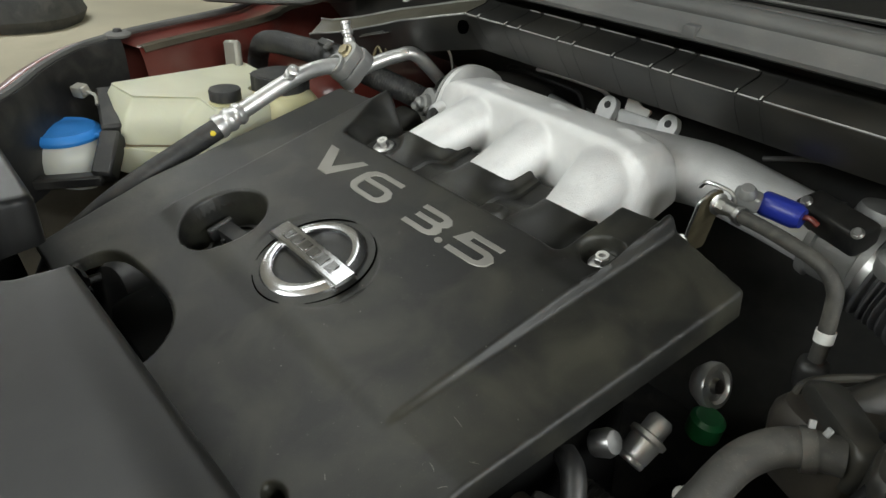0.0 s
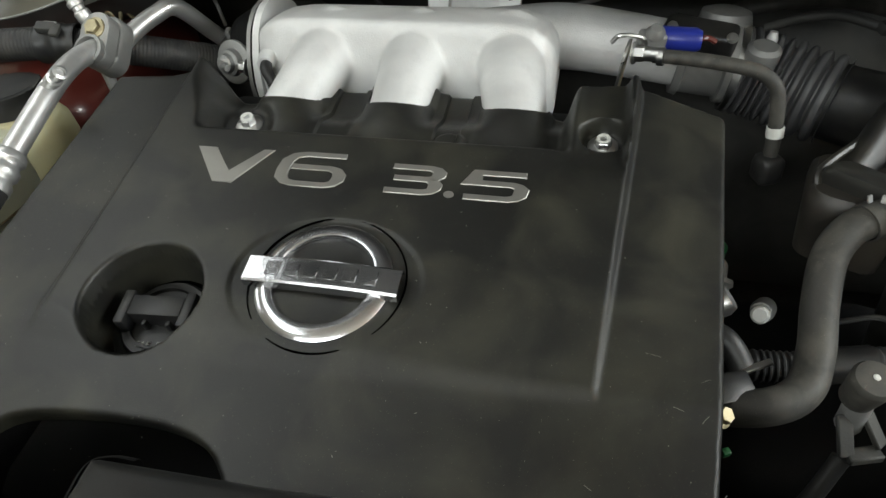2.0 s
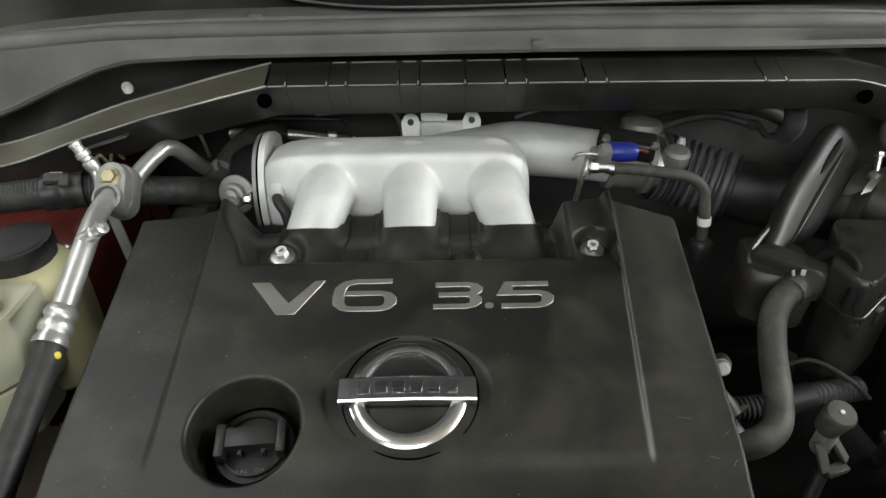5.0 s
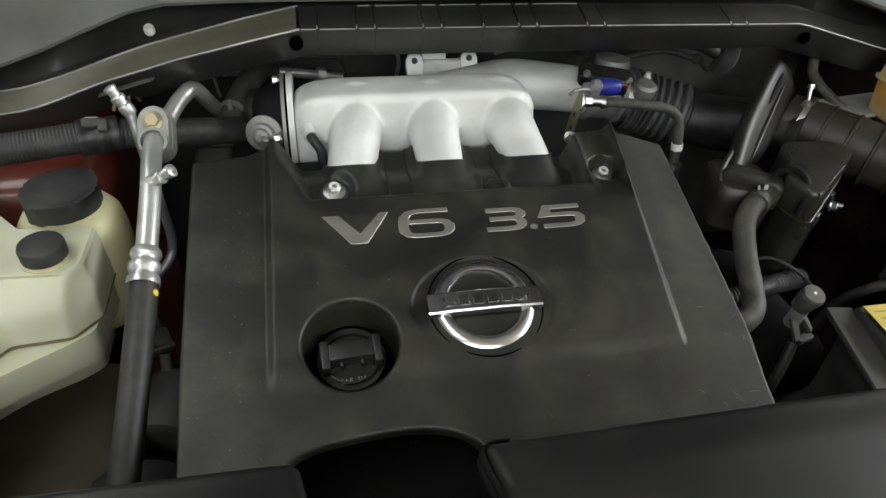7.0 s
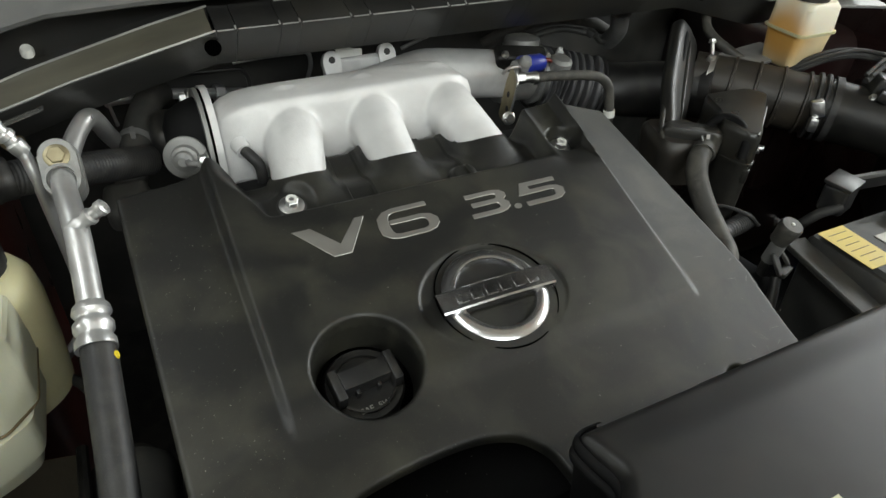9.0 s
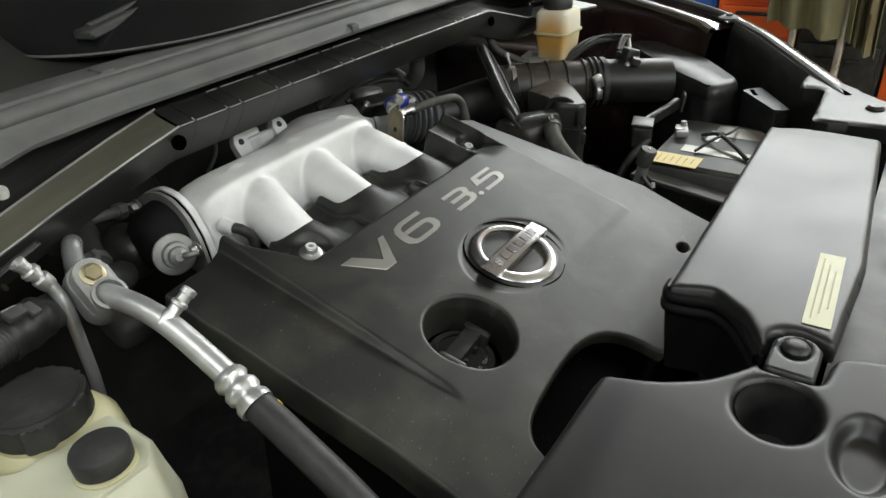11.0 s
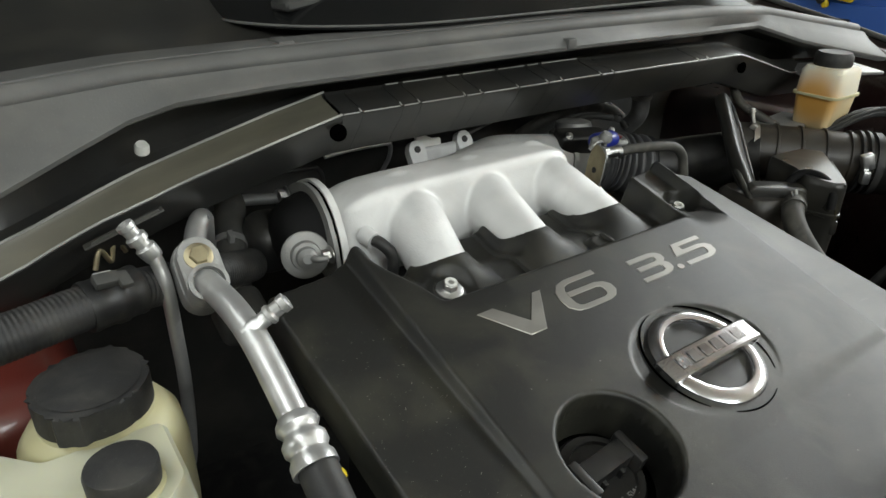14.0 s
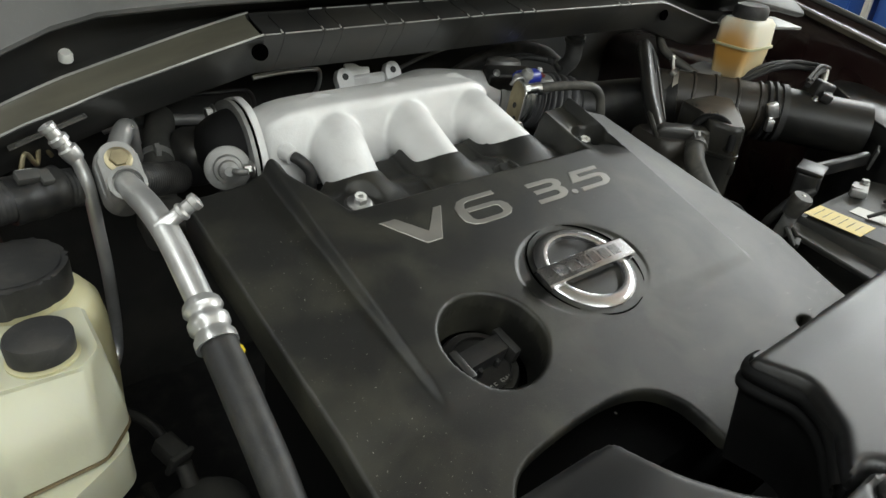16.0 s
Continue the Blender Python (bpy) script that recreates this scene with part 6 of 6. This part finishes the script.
vm = axis((0.262, 0.070, 0.868), (0.80, -0.10, 0.35))
part("cup", lathe([(0, -0.012), (0.016, -0.012), (0.022, -0.002), (0.0225, 0.004), (0.021, 0.007), (0.0165, 0.008), (0.0145, 0.004), (0, 0.004)], vm, 30), M_PIPE, valve)
part("knob", lathe([(0, 0.003), (0.008, 0.003), (0.007, 0.009), (0, 0.010)], vm, 16), M_STEEL, valve)
part("collar", lathe([(0, 0), (0.016, 0), (0.016, 0.018), (0.012, 0.022), (0, 0.022)], axis((0.276, 0.046, 0.834), (0.1, 0, 1)), 20), M_GREEN, valve, "dark green plastic collar")
union = thing("fuel_union", (0.268, -0.05, 0.84), "bright stepped metal fuel union below the cover's edge", "union")
um = axis((0.266, -0.060, 0.860), (0.06, 0.79, 0.60))
part("body", lathe([(0, 0), (0.0115, 0), (0.0125, 0.002), (0.0125, 0.004), (0.0118, 0.005), (0.0130, 0.007), (0.0140, 0.022), (0.0165, 0.024), (0.0165, 0.028), (0.0110, 0.030), (0.0110, 0.042), (0.0085, 0.046), (0, 0.046)], um, 26), M_PIPE, union)
part("side_stub", lathe([(0, 0), (0.0105, 0), (0.0115, 0.012), (0.0090, 0.018), (0, 0.019)], axis((0.256, -0.098, 0.898), (0.70, 0.1, 0.55)), 18), M_STEEL, union, "dull bright side stub")
part("sleeve", tube([(0.250, -0.128, 0.902), (0.262, -0.134, 0.902), (0.270, -0.140, 0.896), (0.276, -0.146, 0.888)], 0.0095, 14), M_BLACK, union, "grey rubbed sleeve")
part("bolt", hexnut((0.258, -0.192, 0.884), (0.5, -0.3, 0.8), 0.0105, 0.008, 0.0085), M_BRASS, union, "yellow passivated bolt")
white_plug = thing("white_connector", (0.315, -0.04, 0.83), "round white plastic connector beside the grey hose", "plug")
part("body", lathe([(0, 0), (0.0072, 0), (0.0078, 0.002), (0.0078, 0.010), (0.0060, 0.012), (0, 0.012)], axis((0.313, -0.041, 0.847), (-0.35, -0.85, 0.55)), 20), M_WHITE, white_plug)
part("socket", lathe([(0, -0.03), (0.010, -0.03), (0.0105, -0.012), (0.0090, 0.002), (0, 0.002)], axis((0.313, -0.040, 0.8475), (-0.35, -0.85, 0.55)), 18), M_CASTD, white_plug, "dull grey socket")
loom2 = thing("injector_loom", (0.30, -0.12, 0.80), "black wiring loom and plugs beside the engine", "wiring")
part("loom", corrugated([(0.25, -0.100, 0.842), (0.29, -0.098, 0.840), (0.34, -0.095, 0.842), (0.39, -0.085, 0.846), (0.45, -0.07, 0.84)], 0.0135, 0.0012, 0.005, 12), M_RUBBER, loom2)
part("tape", tube([(0.345, -0.0945, 0.8425), (0.37, -0.089, 0.8445), (0.39, -0.085, 0.846)], 0.0148, 12), M_BLACK, loom2, "taped joint")
part("plug", rbox((0.036, 0.024, 0.022), pose(0.268, -0.158, 0.872, 20, 10, 30), 0.004), M_BLACK, loom2)
part("lever", joined(bar((0.275, -0.135, 0.865), (0.305, -0.120, 0.870), 0.006, 0.003, 0.0008), bar((0.29, -0.150, 0.862), (0.29, -0.175, 0.872), 0.006, 0.003, 0.0008)), M_STEEL, loom2, "small bright clip")
part("tab", rbox((0.006, 0.005, 0.006), pose(0.262, -0.212, 0.872, 10, 0, 30), 0.001), M_GREEN, loom2, "small green tab")
part("wire", tube([(0.37, -0.05, 0.855), (0.40, -0.055, 0.868), (0.43, -0.08, 0.862), (0.45, -0.09, 0.845)], 0.0026, 8), M_RUBBER, loom2, "loose black wire")
# Block and gearbox take a near-black colour for the shade low down.
solid("engine_block", joined(rbox((0.50, 0.34, 0.30), pose(-0.03, -0.13, 0.70, 8, 0, 0), 0.03, 2), rbox((0.44, 0.30, 0.14), pose(-0.03, -0.02, 0.86, 15, 0, 0), 0.03, 2)), M_DEEPSHADE, (-0.03, -0.1, 0.55), "engine block under its cover, near-black for the deep shade", "engine")
gear = thing("gearbox", (0.38, -0.1, 0.55), "gearbox housing low in the bay, near-black for the deep shade", "gearbox")
part("housing", rbox((0.26, 0.26, 0.20), pose(0.38, -0.02, 0.66, 0, 0, 8), 0.05, 3), M_DEEPSHADE, gear)
part("bell", lathe([(0, 0), (0.09, 0), (0.10, 0.02), (0.10, 0.10), (0.06, 0.13), (0, 0.13)], axis((0.36, -0.22, 0.66), (0, -1, 0)), 26), M_DEEPSHADE, gear)
solid("alternator", lathe([(0, 0), (0.05, 0), (0.065, 0.015), (0.065, 0.07), (0.05, 0.09), (0, 0.09)], axis((-0.40, -0.20, 0.72), (0.2, -1, 0.3)), 26), M_BLACK, (-0.4, -0.2, 0.65), "black alternator low in the bay", "alternator")

# ---- garage things past the fenders ----


def cabinet(name, x, y, z0, w, d, h, mat, n, label, turn=0):
    root = thing(name, (x, y, z0), label, "tool cabinet")
    m = pose(x, y, z0, 0, 0, turn)
    part("carcass", rbox((w, d, h), m @ Matrix.Translation((0, 0, h / 2)), 0.01), mat, root)
    for k in range(n):
        dr = part("drawer", rbox((w * 0.9, 0.02, h / n * 0.86), m @ Matrix.Translation((0, -d / 2 - 0.008, h * (k + 0.5) / n)), 0.006), mat, root)
        part("handle", rbox((w * 0.5, 0.02, 0.014), m @ Matrix.Translation((0, -d / 2 - 0.026, h * (k + 0.72) / n)), 0.004), M_BLACK, dr)
    return root


cabinet("tool_cabinet", 2.95, 0.125, 0, 0.33, 0.5, 1.12, M_ORANGE, 8, "orange metal tool cabinet with drawers", -90)
# Filler cabinet, added to hide the bright wall behind this gap.
cabinet("tool_cabinet", 2.97, 0.497, 0, 0.39, 0.5, 1.12, M_RACK, 6, "narrow blue cabinet shape added to fill the gap beside the orange one", -90)
# Added black block: stands for the unlit space under the canvas.
cabinet("tool_cabinet", 2.95, -0.225, 0, 0.34, 0.5, 1.15, M_BLACK, 4, "black cabinet shape added as the dark below the canvas sheet", -90)
cabinet("tool_cabinet", 2.95, -0.93, 0, 1.05, 0.5, 1.05, M_ORANGE, 4, "orange metal tool cabinet with drawers behind a canvas sheet", -90)
blue = cabinet("tool_cabinet", 2.95, 1.315, 0, 1.17, 0.5, 1.30, M_RACK, 4, "blue metal tool cabinet with drawers and a pale corner post", -90)
part("corner_post", rbox((0.03, 0.024, 1.30), pose(2.69, 0.715, 0.65), 0.004), M_WHITE, blue, "pale corner post")


def drape(y0, y1, low0, low1, x):
    rows = []
    for k in range(30):
        t = k / 29
        y, low = y0 + (y1 - y0) * t, low0 + (low1 - low0) * t
        rows.append([Vector((x + (0.02 + 0.03 * (1 - v)) * math.sin(k * 0.55 + 1.5 * v) + 0.03 * math.sin(k * 0.21 + 2 * v), y + 0.015 * math.sin(3 * v), low + (1.375 - low) * v)) for v in (0, 0.05, 0.2, 0.4, 0.6, 0.8, 1.0)])
    return ribbon(rows, 0.004)


sheet = thing("canvas_sheet", (2.5, -0.15, 0.55), "olive canvas sheet hanging over a steel rail", "sheet")
part("sheet", drape(0.045, -0.275, 0.668, 0.612, 2.50), M_CANVAS, sheet, angle=70)
part("flap", drape(-0.255, -0.365, 0.600, 0.545, 2.56), M_CANVAS, sheet, "hanging end of the sheet", 70)
rail = thing("steel_rail", (2.53, -0.15, 0), "grey steel rail stand in the garage", "rail")
part("rail", tube([(2.53, 0.06, 1.36), (2.53, -0.40, 1.36)], 0.015, 10), M_STEEL, rail)
for y in (-0.06, -0.24):
    part("post", tube([(2.53, y, 0.0), (2.53, y, 1.36)], 0.015, 10), M_STEEL, rail)
tool = thing("yellow_caulking_gun", (2.55, 1.16, 0.97), "yellow plastic hand tool on the blue cabinet", "tool")
part("body", joined(bar((2.66, 1.02, 0.975), (2.66, 1.28, 1.01), 0.03, 0.035, 0.01), bar((2.66, 1.16, 0.99), (2.66, 1.13, 0.93), 0.025, 0.03, 0.008)), M_YELLOWP, tool)
part("grip", bar((2.64, 1.24, 1.06), (2.64, 1.14, 0.95), 0.03, 0.03, 0.008), M_BLACK, tool, "black grip")
bag = thing("tool_bag", (-5.7, 0.5, 0), "slumped dark cloth bag on the floor", "bag")
part("bag", loft([[Vector((-5.7 + 0.42 * s * math.cos(a) * (1 + 0.1 * math.sin(3 * a)), 0.50 + 0.52 * s * math.sin(a), z)) for a in [2 * math.pi * k / 24 for k in range(24)]] for z, s in ((0.0, 1.0), (0.08, 1.08), (0.24, 0.95), (0.34, 0.6), (0.37, 0.2))]), M_DUSTY, bag)

shield = thing("splash_shield", (-0.52, -0.25, 0.70), "dusty dark plastic splash shield beside the hose", "shield")
part("sheet", ribbon([[Vector((x, y, 0.800 - 0.25 * (x + 0.52) + 0.02 * math.sin(14 * y))) for x in (-0.70, -0.62, -0.55, -0.48, -0.425, -0.415)] for y in (-0.36, -0.31, -0.26, -0.21, -0.16, -0.10, -0.04)], 0.003), M_MUD, shield, angle=60)
part("edge", tube([(-0.414, y, 0.771) for y in (-0.36, -0.25, -0.15, -0.04)], 0.006, 8), M_BLACK, shield)

pump = thing("power_steering_pump", (-0.375, -0.08, 0.72), "dusty dark power steering pump low beside the engine", "pump")
part("housing", lathe([(0, -0.05), (0.030, -0.05), (0.040, -0.045), (0.046, -0.03), (0.046, 0.02), (0.040, 0.032), (0.022, 0.036), (0.020, 0.05), (0, 0.05)], axis((-0.378, -0.085, 0.728), (0.15, 1, 0.1)), 36), M_DUSTY, pump)
part("connector", joined(rbox((0.020, 0.030, 0.018), pose(-0.386, -0.030, 0.792, 20, 10, 25), 0.003), rbox((0.026, 0.006, 0.022), pose(-0.383, -0.042, 0.788, 20, 10, 25), 0.002), tube([(-0.381, -0.045, 0.786), (-0.380, -0.06, 0.765)], 0.008, 12)), M_DUSTY, pump, "small dusty plug")
part("lead", tube([(-0.388, -0.018, 0.797), (-0.394, 0.0, 0.805), (-0.410, 0.022, 0.810), (-0.430, 0.035, 0.800)], 0.0055, 10), M_BLACK, pump, "black taped lead")
part("mount", bar((-0.42, -0.085, 0.706), (-0.36, -0.085, 0.70), 0.03, 0.02, 0.003), M_DUSTY, pump)

# ---- grit and scratches on the engine cover ----
rnd = random.Random(7)
bm = bmesh.new()
for k in range(520):
    if k < 300:
        x, y = rnd.uniform(-0.318, -0.245), rnd.uniform(-0.35, 0.03)
    else:
        x, y = rnd.uniform(-0.23, 0.25), rnd.uniform(-0.34, 0.0)
    if math.hypot(x - OIL[0], y - OIL[1]) < 0.055 or math.hypot(x - BADGE[0], y - BADGE[1]) < 0.065 or math.hypot(x - 0.164, y) < 0.03:
        continue
    s, a, l = rnd.uniform(0.00010, 0.00030), rnd.uniform(0, 3.1), rnd.choice((1, 1, 1, 2, 3))
    z = cover_height(x, y)
    if x > 0.15 and y < -0.25 and k % 2:
        l, s = rnd.uniform(8, 20), 0.00025
    c, d = math.cos(a), math.sin(a)
    q = [bm.verts.new((x + s * (l * u * c - v * d), y + s * (l * u * d + v * c), cover_height(x + s * (l * u * c - v * d), y + s * (l * u * d + v * c)) + 0.0004)) for u, v in ((-1, -1), (1, -1), (1, 1), (-1, 1))]
    t = bm.verts.new((x, y, z + 0.0004 + s * 0.8))
    for i in range(4):
        bm.faces.new((q[i], q[(i + 1) % 4], t))
for k in range(9):
    x, y, a = rnd.uniform(0.185, 0.236), rnd.uniform(-0.335, -0.20), rnd.uniform(-0.6, 2.4)
    n, w, bend = rnd.randint(3, 7), rnd.uniform(0.00010, 0.00018), rnd.uniform(-0.5, 0.5)
    left, right = [], []
    for i in range(n + 1):
        for side, rowv in ((1, left), (-1, right)):
            px, py = x - side * w * math.sin(a), y + side * w * math.cos(a)
            rowv.append(bm.verts.new((px, py, cover_height(px, py) + 0.0004)))
        x, y, a = x + 0.0017 * math.cos(a), y + 0.0017 * math.sin(a), a + bend / n
    for i in range(n):
        bm.faces.new((left[i], left[i + 1], right[i + 1], right[i]))
bm.transform(COVER)
tagged(part("grit", bm, M_SPECK, cover), "white grit and fine scratches", kind="stuff")
